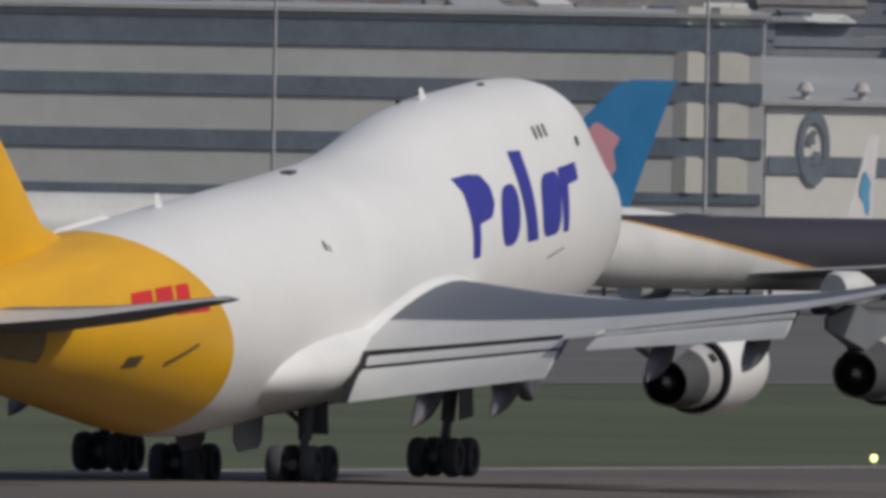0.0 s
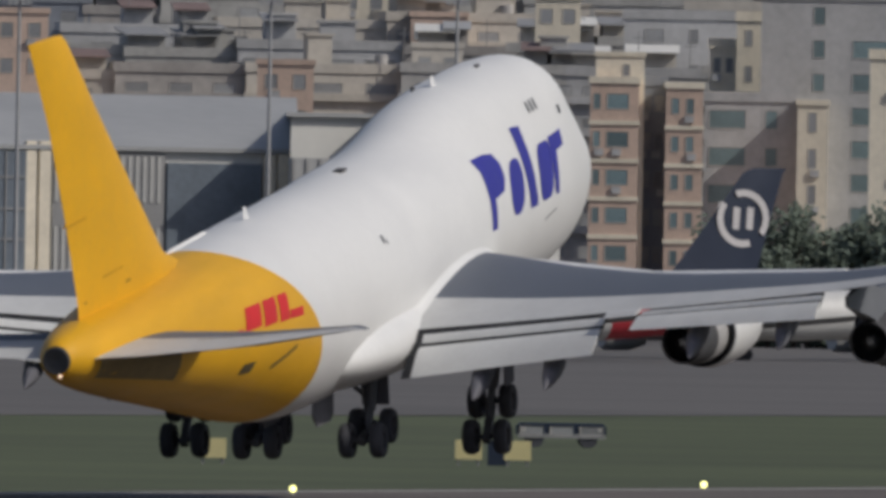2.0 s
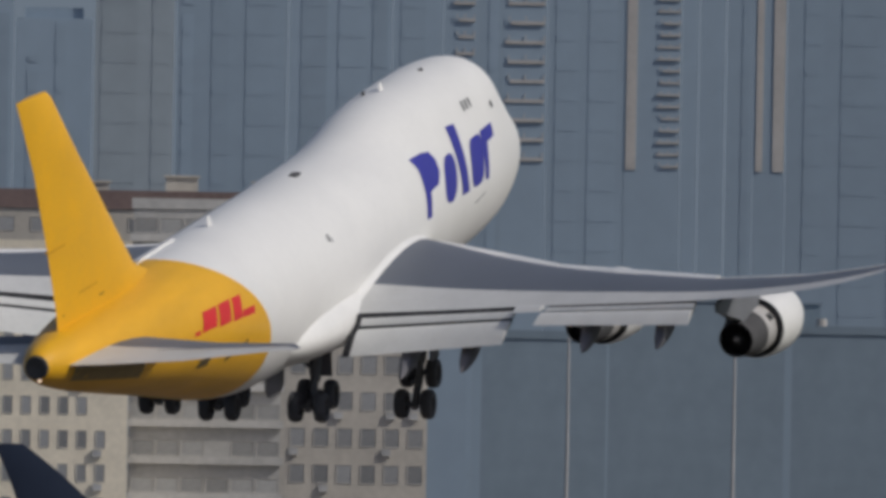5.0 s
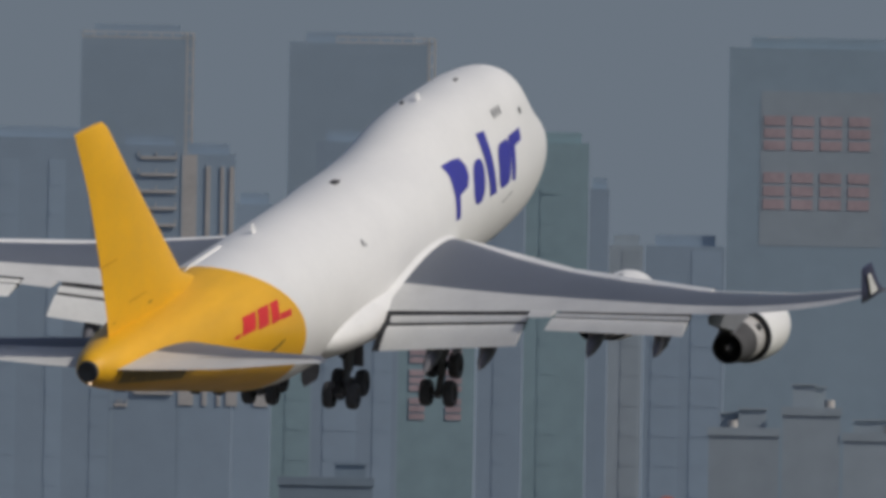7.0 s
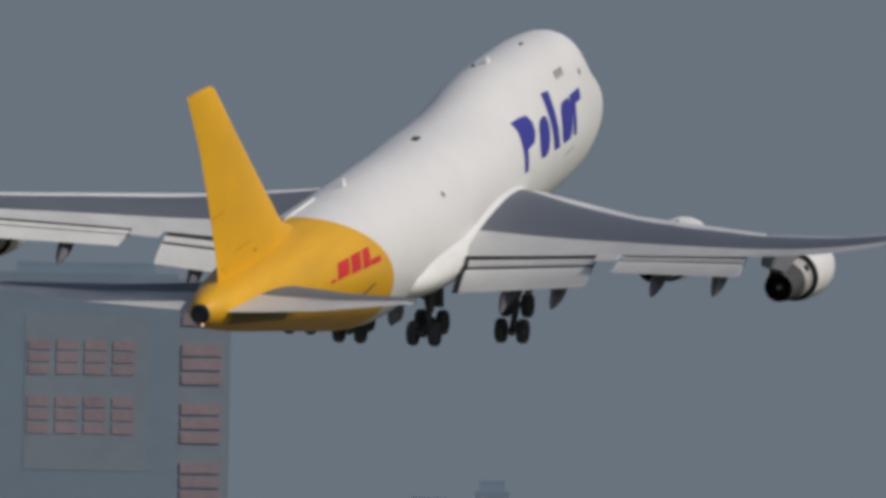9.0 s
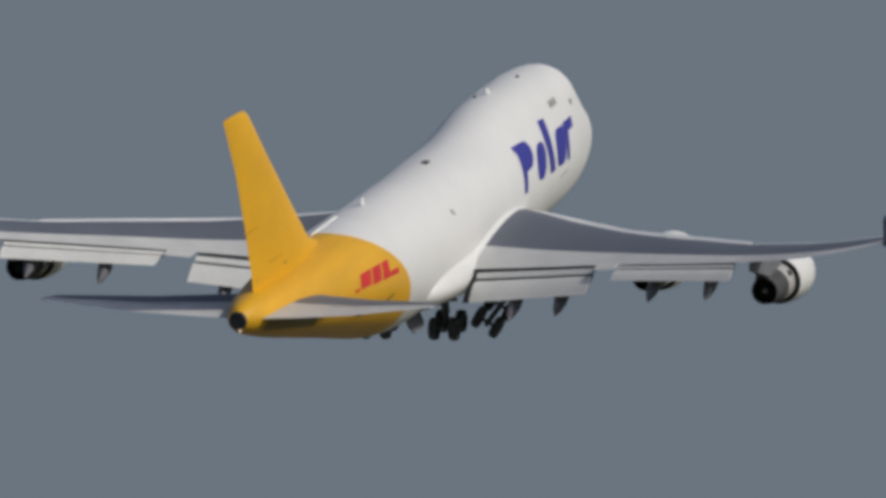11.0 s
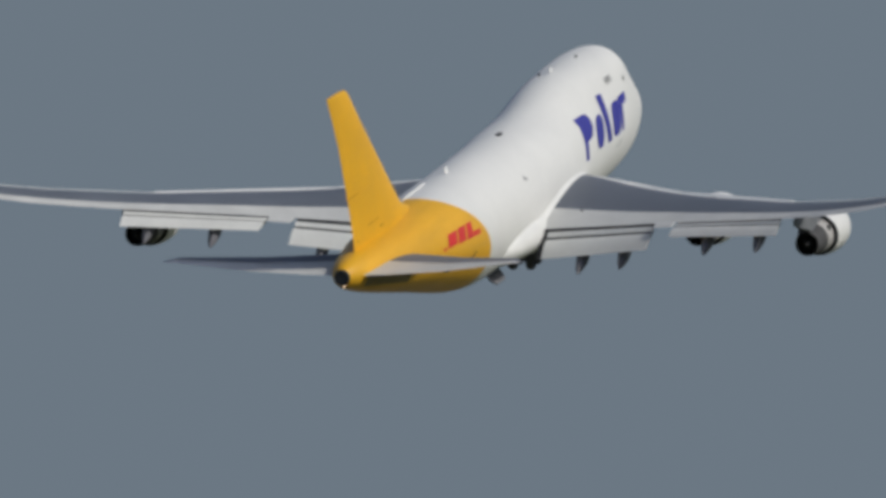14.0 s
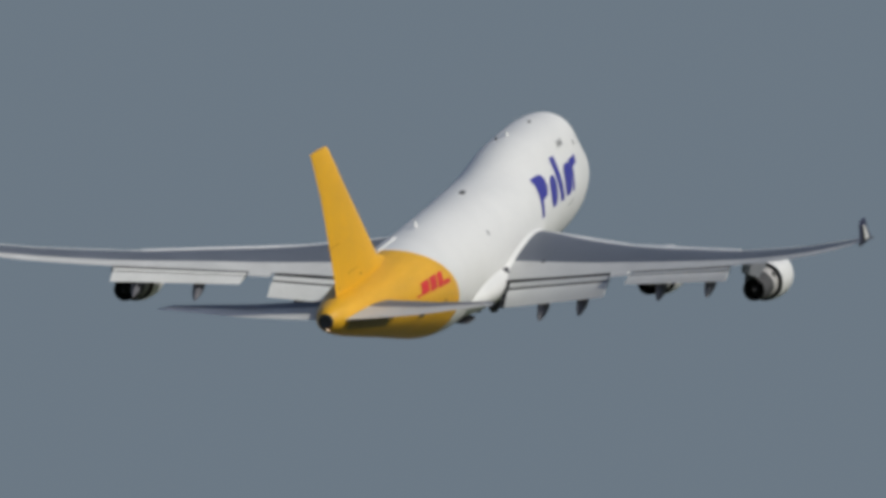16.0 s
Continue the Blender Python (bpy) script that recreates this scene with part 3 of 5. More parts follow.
    for side in (1, -1):
        part("wing_root_fillet", root_fillet(side), M["white"], jet, "white fillet between wing and body")
    tail_fin(jet)
    bm = bmesh.new()
    turned(bm, [(0.15, 0.53), (-0.2, 0.47), (-0.2, 0.37), (-0.1, 0.0)], rel((0, -68.65, 8.08)), 24)
    part("exhaust_outlet", bm, M["soot"], jet, "dark auxiliary power outlet in the tail cone")
    undercarriage(jet)
    return jet


JET = cargo_jet()


def markings(jet):
    """Painted shapes on the starboard skin, roof aerials and small fittings."""
    blue, red = M["blue"], M["red"]
    decal("emblem_shape", [(-21.9, 5.86), (-21.2, 5.86), (-20.75, 6.85), (-19.4, 6.95), (-18.75, 7.35), (-18.65, 7.85), (-19.1, 8.25), (-20.2, 8.36), (-21.7, 8.36), (-21.35, 7.9), (-21.55, 6.9)], jet, blue, "blue block of the company emblem")
    decal("emblem_shape", rounded(-19.0, -17.0, 5.93, 7.75, 0.75, 0.62), jet, blue)
    decal("emblem_shape", [(-16.1, 5.86), (-14.95, 5.84), (-14.4, 8.6), (-15.6, 8.68)], jet, blue)
    decal("emblem_shape", rounded(-14.5, -12.35, 5.83, 7.74, 0.6, 0.52), jet, blue)
    decal("emblem_shape", [(-12.05, 5.8), (-11.45, 5.8), (-10.75, 7.2), (-9.45, 7.25), (-9.35, 7.8), (-11.45, 7.78)], jet, blue)
    for v0, v1, z0, z1 in ((-54.5, -52.75, 6.98, 7.74), (-52.45, -50.95, 6.86, 7.70), (-50.65, -49.5, 6.76, 7.64)):
        decal("emblem_bar", [(v0, z0), (v1, z0 - 0.03), (v1 + 0.55, z1 - 0.04), (v0 + 0.55, z1)], jet, red, "slanted red emblem bar", cells=6)
    decal("emblem_bar", [(-49.4, 6.72), (-47.75, 6.62), (-47.6, 6.92), (-49.2, 7.0)], jet, red, cells=5)
    decal("emblem_bar", [(-55.4, 6.98), (-54.75, 6.96), (-54.65, 7.12), (-55.3, 7.14)], jet, red, cells=3)
    for v in (-12.3, -11.8, -11.3):
        decal("upper_deck_window", rounded(v - 0.12, v + 0.12, 8.76, 9.18, 0.1), jet, M["pane"], cells=3)
    decal("cabin_vent", rounded(-8.4, -8.0, 8.2, 8.5, 0.1), jet, M["dark"], cells=3)
    decal("access_mark", rounded(-35.5, -35.25, 7.36, 7.66, 0.06), jet, M["pylon"], cells=3)
    decal("access_mark", rounded(-35.1, -35.0, 7.28, 7.5, 0.04), jet, M["pylon"], cells=3)
    decal("panel_seam", [(-54.3, 5.45), (-53.2, 5.4), (-53.0, 5.75), (-54.2, 5.8)], jet, M["seam"], cells=3)
    decal("panel_seam", [(-51.2, 5.18), (-48.7, 5.62), (-48.7, 5.74), (-51.2, 5.34)], jet, M["seam"], cells=4)
    decal("panel_seam", [(-13.9, 5.12), (-12.0, 5.28), (-12.0, 5.33), (-13.9, 5.18)], jet, M["pylon"], cells=3)
    # tailplane's shadow on the body, painted as a dark brown patch beside its root
    decal("tailplane_shadow", [(-66.8, 7.2), (-60.2, 6.15), (-60.6, 7.4), (-66.9, 8.0)], jet, M["tail_shadow"], "dark patch painted as the tailplane's shadow", cells=8)
    for v, h in ((-43.0, 0.5), (-16.8, 0.4)):
        bm = bmesh.new()
        zt = hull(-v)[1] - 0.05
        loft(bm, [[rel((x, v + y, zt)) for x, y in ((0.0, 0.35), (0.05, 0), (0, -0.35), (-0.05, 0))], [rel((x, v - 0.25 + y * 0.5, zt + h)) for x, y in ((0.0, 0.35), (0.03, 0), (0, -0.35), (-0.03, 0))]])
        part("blade_aerial", bm, M["white"], jet, "white blade aerial")
    # thin white strip added in place of the highlight along the crown's left
    bm = bmesh.new()
    loft(bm, [[rel((x, v, hull(-v)[1] + z)) for x, z in ((-0.67, -0.2), (-0.57, -0.2), (-0.60, h - 0.06), (-0.64, h - 0.06))] for v, h in ((-46.0, 0.0), (-46.6, 0.12), (-51.0, 0.12), (-52.0, 0.0))])
    part("crown_highlight_strip", bm, M["white"], jet)
    for v, u, e in ((-31.1, 0.25, 0.33), (-12.05, 0.35, 0.14), (-17.5, -0.6, 0.11)):
        bm = bmesh.new()
        zt = hull(-v)[1]
        box(bm, u - 0.5 * e, u + 0.5 * e, v - e, v + e, zt - 0.12, zt + 0.05)
        bmesh.ops.translate(bm, verts=bm.verts[:], vec=-MID)
        part("roof_hatch", bm, M["soot"], jet, "small dark roof fitting")
    bm = bmesh.new()
    bmesh.ops.create_uvsphere(bm, u_segments=10, v_segments=6, radius=0.07)
    bmesh.ops.translate(bm, verts=bm.verts[:], vec=rel((0.12, -68.8, 7.55)))
    part("tail_lamp", bm, M["beacon"], jet, "lit tail lamp")
    # emblem on the winglets
    for side in (1, -1):
        bm = bmesh.new()
        pts = [(31.38, -50.2, 9.95), (31.38, -51.3, 9.95), (31.60, -52.6, 11.15), (31.60, -52.2, 11.15)]
        for o in (0.16, -0.16):
            bm.faces.new([bm.verts.new(rel(((p[0] + o) * side, p[1], p[2] + flex(31, side)))) for p in pts])
        part("winglet_emblem", bm, M["white"], jet, "pale emblem patch")


markings(JET)



# ---- ground ----
def bearing(k):
    """k: bearing to the right in 72000ths of a radian, counted from 784 left of the first axis."""
    return (k - 784) / 72000


def spot(k, dist, z=0.0):
    b = bearing(k)
    return Vector((dist * math.sin(b), dist * math.cos(b), z))


def height_at(y, dist, k):
    """Height of a thing that stands y units under a reference line, which drops slowly to the right, at that distance."""
    return EYE.z + (300 + 0.01815 * (k - 784) - y) * dist / 72000


G = {
    "grass": mat("short_airfield_grass", (0.071, 0.087, 0.042), 0.9, 0.35, 0.02, bump=0.3, fine=40),
    "runway": mat("worn_runway_asphalt", (0.117, 0.101, 0.090), 0.85, 0.25, 0.03, bump=0.2, fine=60),
    "apron": mat("apron_concrete", (0.118, 0.112, 0.108), 0.85, 0.2, 0.02, bump=0.1, fine=50),
    "paint": mat("runway_marking_paint", (0.55, 0.55, 0.52), 0.7, 0.2, 0.5),
    "cream": mat("cream_render", (0.78, 0.71, 0.575), 0.85, 0.14, 0.25, bump=0.1, per=0.08),
    "creampeach": mat("cream_peach_tiles", (0.74, 0.61, 0.46), 0.85, 0.14, 0.25, bump=0.1),
    "peach": mat("peach_tiles", (0.62, 0.47, 0.38), 0.8, 0.16, 0.3, bump=0.1, per=0.1),
    "grey": mat("weathered_grey_render", (0.46, 0.46, 0.46), 0.85, 0.18, 0.2, bump=0.1, per=0.12),
    "tan": mat("tan_render", (0.53, 0.495, 0.44), 0.85, 0.16, 0.2, bump=0.1, per=0.1),
    "brick": mat("red_brick_tiles", (0.42, 0.305, 0.27), 0.85, 0.2, 0.3, bump=0.1),
    "orange": mat("orange_pilaster_tiles", (0.60, 0.38, 0.235), 0.8, 0.15, 0.4),
    "slate": mat("dark_slate_cladding", (0.26, 0.28, 0.315), 0.6, 0.15, 0.3),
    "shed": mat("white_metal_cladding", (0.68, 0.67, 0.63), 0.6, 0.06, 0.1, per=0.04),
    "terminal": mat("pale_grey_terminal_panels", (0.50, 0.50, 0.48), 0.6, 0.10, 0.06),
    # terminal panels in a lighter tone, painting the sun on the angled bays
    "bay": mat("sunlit_tone_bay_panels", (0.60, 0.58, 0.52), 0.6, 0.08, 0.2),
    "shedroof": mat("grey_metal_roof", (0.37, 0.375, 0.375), 0.6, 0.12, 0.08),
    "band": mat("dark_blue_glass_band", (0.16, 0.19, 0.225), 0.4, 0.2, 0.3),
    "window": mat("window_glass_dark", (0.30, 0.305, 0.31), 0.5, 0.25, 0.5, per=0.28),
    "shopglass": mat("pale_shop_glass", (0.52, 0.55, 0.545), 0.4, 0.15, 0.5),
    "sill": mat("grey_window_frame", (0.40, 0.385, 0.36), 0.7, 0.15, 0.5),
    "flower": mat("red_sign_paint", (0.62, 0.20, 0.15), 0.6, 0.1, 0.3),
    # tower, tower2 and far: distance haze is put into the base colour
    "tower": mat("haze_blue_tower_glass", (0.285, 0.365, 0.450), 0.7, 0.08, 0.04, per=0.07),
    "tower2": mat("haze_pale_tower_tiles", (0.320, 0.375, 0.420), 0.75, 0.10, 0.05, per=0.07),
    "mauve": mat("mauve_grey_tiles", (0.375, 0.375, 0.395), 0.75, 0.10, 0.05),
    "far": mat("haze_grey_blue_cladding", (0.290, 0.365, 0.440), 0.7, 0.06, 0.04),
    "mast": mat("pale_mast_steel", (0.38, 0.385, 0.39), 0.5, 0.12, 0.5),
    "navy": mat("dark_navy_cladding", (0.20, 0.235, 0.30), 0.6, 0.15, 0.3),
    "teal": mat("teal_tinted_glass", (0.17, 0.235, 0.25), 0.45, 0.25, 0.5, per=0.3),
    # office and foot: base colours drawn towards the haze as well
    "office": mat("haze_tinted_teal_curtain_wall", (0.275, 0.36, 0.43), 0.6, 0.08, 0.05),
    "foot": mat("haze_tinted_blue_grey_tiles", (0.215, 0.275, 0.330), 0.8, 0.12, 0.06, per=0.08),
    "old": mat("brown_grey_render", (0.405, 0.40, 0.385), 0.9, 0.25, 0.15, bump=0.1, per=0.12),
    "umber": mat("sooty_umber_render", (0.375, 0.355, 0.335), 0.9, 0.25, 0.15, bump=0.1, per=0.1),
    "ledge": mat("pale_concrete_ledge", (0.47, 0.45, 0.43), 0.8, 0.12, 0.2),
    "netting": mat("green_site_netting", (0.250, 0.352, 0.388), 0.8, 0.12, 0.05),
    # red greyed in the base colour to stand for haze
    "sign": mat("haze_dulled_red_sign", (0.415, 0.325, 0.34), 0.6, 0.15, 0.2),
    "banner": mat("yellow_banner_cloth", (0.50, 0.37, 0.08), 0.7, 0.12, 0.3),
    "steel": mat("grey_mast_steel", (0.28, 0.28, 0.28), 0.5, 0.15, 0.5),
    "leaf": mat("dull_green_leaves", (0.125, 0.158, 0.125), 0.85, 0.2, 0.6, per=0.1),
    "bark": mat("grey_bark", (0.12, 0.10, 0.08), 0.9, 0.2, 2),
    "rooftile": mat("brown_roof_tiles", (0.20, 0.145, 0.135), 0.8, 0.2, 0.3),
}

FLY = Vector((math.sin(radians(17.6)), math.cos(radians(17.6)), 0))
SIDE = Vector((FLY.y, -FLY.x, 0))
LIFT = Vector((-5.93, 1270.5, 0))


def strip(name, along0, along1, off0, off1, z, material, label, steps=1, subs=1):
    """A flat strip along the runway's line, off to its right side."""
    bm = bmesh.new()
    pts = []
    for a, o in ((along0, off0), (along1, off0), (along1, off1), (along0, off1)):
        p = LIFT + FLY * a + SIDE * o
        pts.append(bm.verts.new((p.x, p.y, z)))
    bm.faces.new(pts)
    return tagged(part(name, bm, material), label, kind="structure")


BUS = None


def grounds():
    bm = bmesh.new()
    n = 64
    c = bm.verts.new((0, 0, 0))
    ring = [bm.verts.new((4950 * math.cos(2 * math.pi * i / n), 4950 * math.sin(2 * math.pi * i / n), 0)) for i in range(n)]
    for i in range(n):
        bm.faces.new((c, ring[i], ring[(i + 1) % n]))
    tagged(part("ground", bm, G["grass"]), "flat airfield of short dull green grass", kind="structure")
    strip("runway", -900, 1900, -14, 38, 0.02, G["runway"], "worn brown-grey runway asphalt")
    strip("apron", -900, 3400, -1500, -172, 0.03, G["apron"], "wide brown-grey apron and taxiway beyond the grass")
    # edge line of the runway, painted
    for o in (-12.5, 30.0):
        strip("runway_edge_line", -900, 1900, o, o + 0.9, 0.026, G["paint"], "white painted runway edge line")


def edge_light(k, dist):
    root = empty("runway_edge_light", Matrix.Translation(spot(k, dist)), "small lit yellow runway edge lamp on a stub", "lamp", "runway edge lights")
    bm = bmesh.new()
    tube(bm, (0, 0, 0), (0, 0, 0.18), 0.06, 0.05, 8)
    part("stub", bm, G["steel"], root)
    bm = bmesh.new()
    bmesh.ops.create_uvsphere(bm, u_segments=10, v_segments=6, radius=0.13)
    bmesh.ops.translate(bm, verts=bm.verts[:], vec=(0, 0, 0.25))
    smooth(bm)
    part("lens", bm, LAMP, root, "glowing yellow lens")


LAMP = mat("lit_yellow_lens", (1.0, 0.95, 0.35), 0.3, 0.0, glow=2.2)
PANE = {}


def pane(w, h, glass="window"):
    """Shared window mesh: a recessed pane in a shallow frame."""
    key = (round(w, 2), round(h, 2), glass)
    if key not in PANE:
        bm = bmesh.new()
        box(bm, -w / 2 - 0.06, w / 2 + 0.06, -0.06, 0.10, -0.06, h + 0.06)
        bmesh.ops.recalc_face_normals(bm, faces=bm.faces)
        front = [f for f in bm.faces if f.normal.y < -0.9]
        for f in bm.faces:
            f.material_index = 1
        bmesh.ops.inset_region(bm, faces=front, thickness=0.07, depth=-0.04)
        front[0].material_index = 0
        me = bpy.data.meshes.new("window")
        bm.to_mesh(me)
        bm.free()
        me.materials.append(G[glass])
        me.materials.append(G["sill"])
        PANE[key] = me
    return PANE[key]


def cooler_mesh():
    bm = bmesh.new()
    box(bm, -0.4, 0.4, -0.26, 0, 0, 0.55)
    box(bm, -0.45, 0.45, -0.28, 0, -0.06, 0)
    me = bpy.data.meshes.new("air_conditioner")
    bm.to_mesh(me)
    bm.free()
    me.materials.append(G["grey"])
    return me


COOLER = cooler_mesh()


def building(k0, k1, dist, ytop, wall, label, turn=0.0, depth=12.0, storey=3.2, cols=4, wide=1.5, tall=1.5, side_cols=0, base=0.0,
             roof=None, parapet=0.9, slabs=False, huts=0, name="apartment_block", category="building", first=0, group="city blocks", coolers=0.22, sheds=0, xs=None, glass="window"):
    """A block with a roof, parapet and windows in its front (and left side where it is turned)."""
    ppm = 72000 / dist
    a = radians(turn)
    w = (k1 - k0) / ppm / math.cos(a)
    h = height_at(ytop, dist, (k0 + k1) / 2)
    root = empty(name, Matrix.Translation(spot(k0, dist, base)) @ Matrix.Rotation(a - bearing(k0), 4, "Z"), label, category, group)
    bm = bmesh.new()
    box(bm, 0, w, 0, depth, 0, h)
    part("wall", bm, wall, root)
    bm = bmesh.new()
    edge = lambda d, z: [(-d, -d, z), (w + d, -d, z), (w + d, depth + d, z), (-d, depth + d, z)]
    loft(bm, [edge(0.15, h), edge(0.15, h + parapet), edge(-0.15, h + parapet), edge(-0.15, h + 0.02)], caps=False)
    smooth(bm, False)
    part("parapet", bm, roof or wall, root)
    rnd = random.Random(int(k0 * 7 + dist))
    if huts:
        for _ in range(huts):
            bm = bmesh.new()
            x, y, s, t = rnd.uniform(0.5, max(0.6, w - 4)), rnd.uniform(1, depth - 4), rnd.uniform(2, 3.5), rnd.uniform(2.2, 3.4)
            box(bm, x, x + s, y, y + 3, h, h + t)
            box(bm, x - 0.2, x + s + 0.2, y - 0.2, y + 3.2, h + t, h + t + 0.2)
            part("stair_hut", bm, wall, root)
        if rnd.random() < 0.7:
            bm = bmesh.new()
            x = rnd.uniform(1, max(1.1, w - 1))
            tube(bm, (x, 2, h + 0.3), (x, 2, h + 1.7), 0.6, 0.6, 12)
            for dx in (-0.4, 0.4):
                tube(bm, (x + dx, 2, h), (x + dx, 2, h + 0.4), 0.07, n=5)
            part("water_tank", bm, G["ledge"], root)
    for _ in range(sheds):
        x, s, t = rnd.uniform(-0.2, max(0, w - 3)), rnd.uniform(2.5, 5), rnd.uniform(1.8, 2.6)
        bm = bmesh.new()
        box(bm, x + 0.3, x + s - 0.3, 0.5, depth * 0.6, h, h + t)
        part("roof_room", bm, rnd.choice([wall, wall, G["tan"]]), root)
        bm = bmesh.new()
        loft(bm, [[(q, -0.4, h + t), (q, depth * 0.7, h + t + 0.7), (q, depth * 0.7, h + t + 0.82), (q, -0.4, h + t + 0.12)] for q in (x, x + s)])
        smooth(bm, False)
        part("sheet_roof", bm, rnd.choice([G["shedroof"], G["rooftile"], G["steel"], G["shed"]]), root, "corrugated metal lean-to roof")
    if sheds:
        for _ in range(2):
            bm = bmesh.new()
            x, t = rnd.uniform(0, w), rnd.uniform(2, 4.5)
            tube(bm, (x, 0.6, h), (x, 0.6, h + t), 0.06, 0.04, 5)
            tube(bm, (x - 0.6, 0.6, h + t * 0.85), (x + 0.6, 0.6, h + t * 0.85), 0.04, 0.04, 5)
            part("roof_aerial", bm, G["steel"], root)
    floors = int((h - 0.6) / storey)
    me = pane(wide, tall)
    for f in range(first, floors):
        z = h - (f - first + 1) * storey + (storey - tall) * 0.55
        for x, wd in [((k - k0) / ppm, q) for k, q in xs] if xs else [(w * (c + 0.5) / cols, wide) for c in range(cols)]:
            if rnd.random() < 0.04:
                continue
            o = new("window", pane(wd, tall, glass))
            o.parent = root
            o.matrix_basis = pose(x, 0, z)
            if rnd.random() < coolers:
                o = new("air_conditioner", COOLER)
                o.parent = root
                o.matrix_basis = pose(x + rnd.uniform(-0.5, 0.5) * wd, 0, z - 0.75)
        for c in range(side_cols):
            o = new("window", me)
            o.parent = root
            o.matrix_basis = pose(0, depth * (c + 0.5) / side_cols, z, 0, 0, 90)
        if slabs:
            bm = bmesh.new()
            box(bm, -0.25, w + 0.25, -0.5, 0.0, z - 0.75, z - 0.1)
            part("balcony_ledge", bm, slabs, root)
    return root


def tower(k0, k1, ytop, dist=4600, wall=None, panels=True, label="high-rise tower with haze blue-grey in its colour"):
    """A far high-rise: shaft, crown, and broad upright panels with storey lines."""
    ppm = 72000 / dist
    w, h = (k1 - k0) / ppm, height_at(ytop, dist, k0)
    root = empty("high_rise_tower", Matrix.Translation(spot(k0, dist)) @ Matrix.Rotation(-bearing(k0), 4, "Z"), label, "tower", "far towers")
    wall = wall or G["tower"]
    bm = bmesh.new()
    box(bm, 0, w, 0, w * 1.1 + 4, 0, h)
    part("shaft", bm, wall, root)
    bm = bmesh.new()
    box(bm, w * 0.12, w * 0.88, 1.0, w * 0.8, h, h + 1.2)
    part("crown", bm, wall, root)
    rnd = random.Random(int(k0))
    x = rnd.uniform(0.5, 2.0)
    while panels and x < w - 1.2:
        d = min(rnd.uniform(1.2, 4.5), w - 0.4 - x)
        bm = bmesh.new()
        box(bm, x, x + d, -0.04, 0.0, 0, h - rnd.choice([0.6, 2.5, 6.0]))
        for z in range(1, int(h / 3.4)):
            box(bm, x + 0.1, x + d - 0.1, -0.07, -0.04, z * 3.4, z * 3.4 + 0.7)
        part("upright_panel", bm, G["tower"] if wall is G["tower"] and int(k0 + x * 3) % 3 else wall, root)
        x += d + rnd.uniform(0.8, 3.5)
    return root


def bay(root, at, dist, k0, k1, ytop, step):
    """A pale pilaster (no step) or a stack of balconies, one to each storey, on a tower's front."""
    ppm = 72000 / dist
    x0, x1, top = (k0 - at) / ppm, (k1 - at) / ppm, height_at(ytop, dist, at)
    if not step:
        bm = bmesh.new()
        box(bm, x0, x1, -0.12, 0, 40 if top > 50 else top * 0.5, top)
        part("pilaster", bm, G["ledge"], root)
        return
    z = top
    while z > (40 if top > 50 else top * 0.4):
        bm = bmesh.new()
        out = 0.14 + 0.06 * (int(z * 3) % 3)
        box(bm, x0 + 0.3 * (int(z * 5) % 3), x1, -out, 0, z - step * 0.3, z - step * 0.12)
        for x in (x0 + 0.35, (x0 + x1) / 2, x1 - 0.15):
            box(bm, x, x + 0.12, -out, -out + 0.08, z - step * 0.12, z + step * 0.15)
        part("balcony", bm, G["ledge"], root)
        z -= step


def hangar(k0, k1, dist, ycornice, yridge, label, bands=(), depth=60, wall=None, turn=18.0):
    ppm = 72000 / dist * math.cos(radians(turn))
    kc = (max(k0, 0) + k1) / 2
    w, h, hr = (k1 - k0) / ppm, height_at(ycornice, dist, kc), height_at(yridge, dist, kc)
    root = empty("hangar", Matrix.Translation(spot(k0, dist)) @ Matrix.Rotation(radians(turn) - bearing(k0), 4, "Z"), label, "hangar", "airport hangars")
    bm = bmesh.new()
    skew = Matrix.Identity(4)
    skew[0][1] = math.tan(radians(turn))   # the plan is a parallelogram
    box(bm, 0, w, 0, depth, 0, h, skew)
    part("wall", bm, wall or G["shed"], root)
    bm = bmesh.new()
    rings = [[skew @ Vector(p) for p in ((x, -0.6, h), (x, -0.6, h + 0.35), (x, depth * 0.5, hr), (x, depth + 0.6, h + 0.35), (x, depth + 0.6, h))] for x in (-0.4, w + 0.4)]
    loft(bm, rings)
    smooth(bm, False)
    part("roof", bm, G["shedroof"], root, "low-pitched grey metal roof")
    for y0, y1 in bands:
        bm = bmesh.new()
        z1, z0 = height_at(y0, dist, kc), height_at(y1, dist, kc)
        box(bm, 0.2, w - 0.2, -0.18, 0.05, z0, z1)
        part("glass_band", bm, G["band"], root, "dark strip window")
    return root, w, h


def lattice(root, at, dist, k0, k1, step, rows):
    """A wall of pale upright panels, each proud of a dark frame behind them."""
    ppm = 72000 / dist * math.cos(radians(18.0))
    bm = bmesh.new()
    box(bm, (k0 - at) / ppm, (k1 - at) / ppm, -0.3, 0, height_at(rows[-1][1] + 4, dist, k0), height_at(rows[0][0] - 5, dist, k0))
    part("lattice_frame", bm, G["steel"], root, "dark lattice frame")
    for y0, y1 in rows:
        for k in range(k0 + 4, k1 - step, step):
            bm = bmesh.new()
            box(bm, (k - at) / ppm, (k + step * 0.45 - at) / ppm, -0.4, -0.3, height_at(y1, dist, k0), height_at(y0, dist, k0))
            part("lattice_panel", bm, G["terminal"], root)


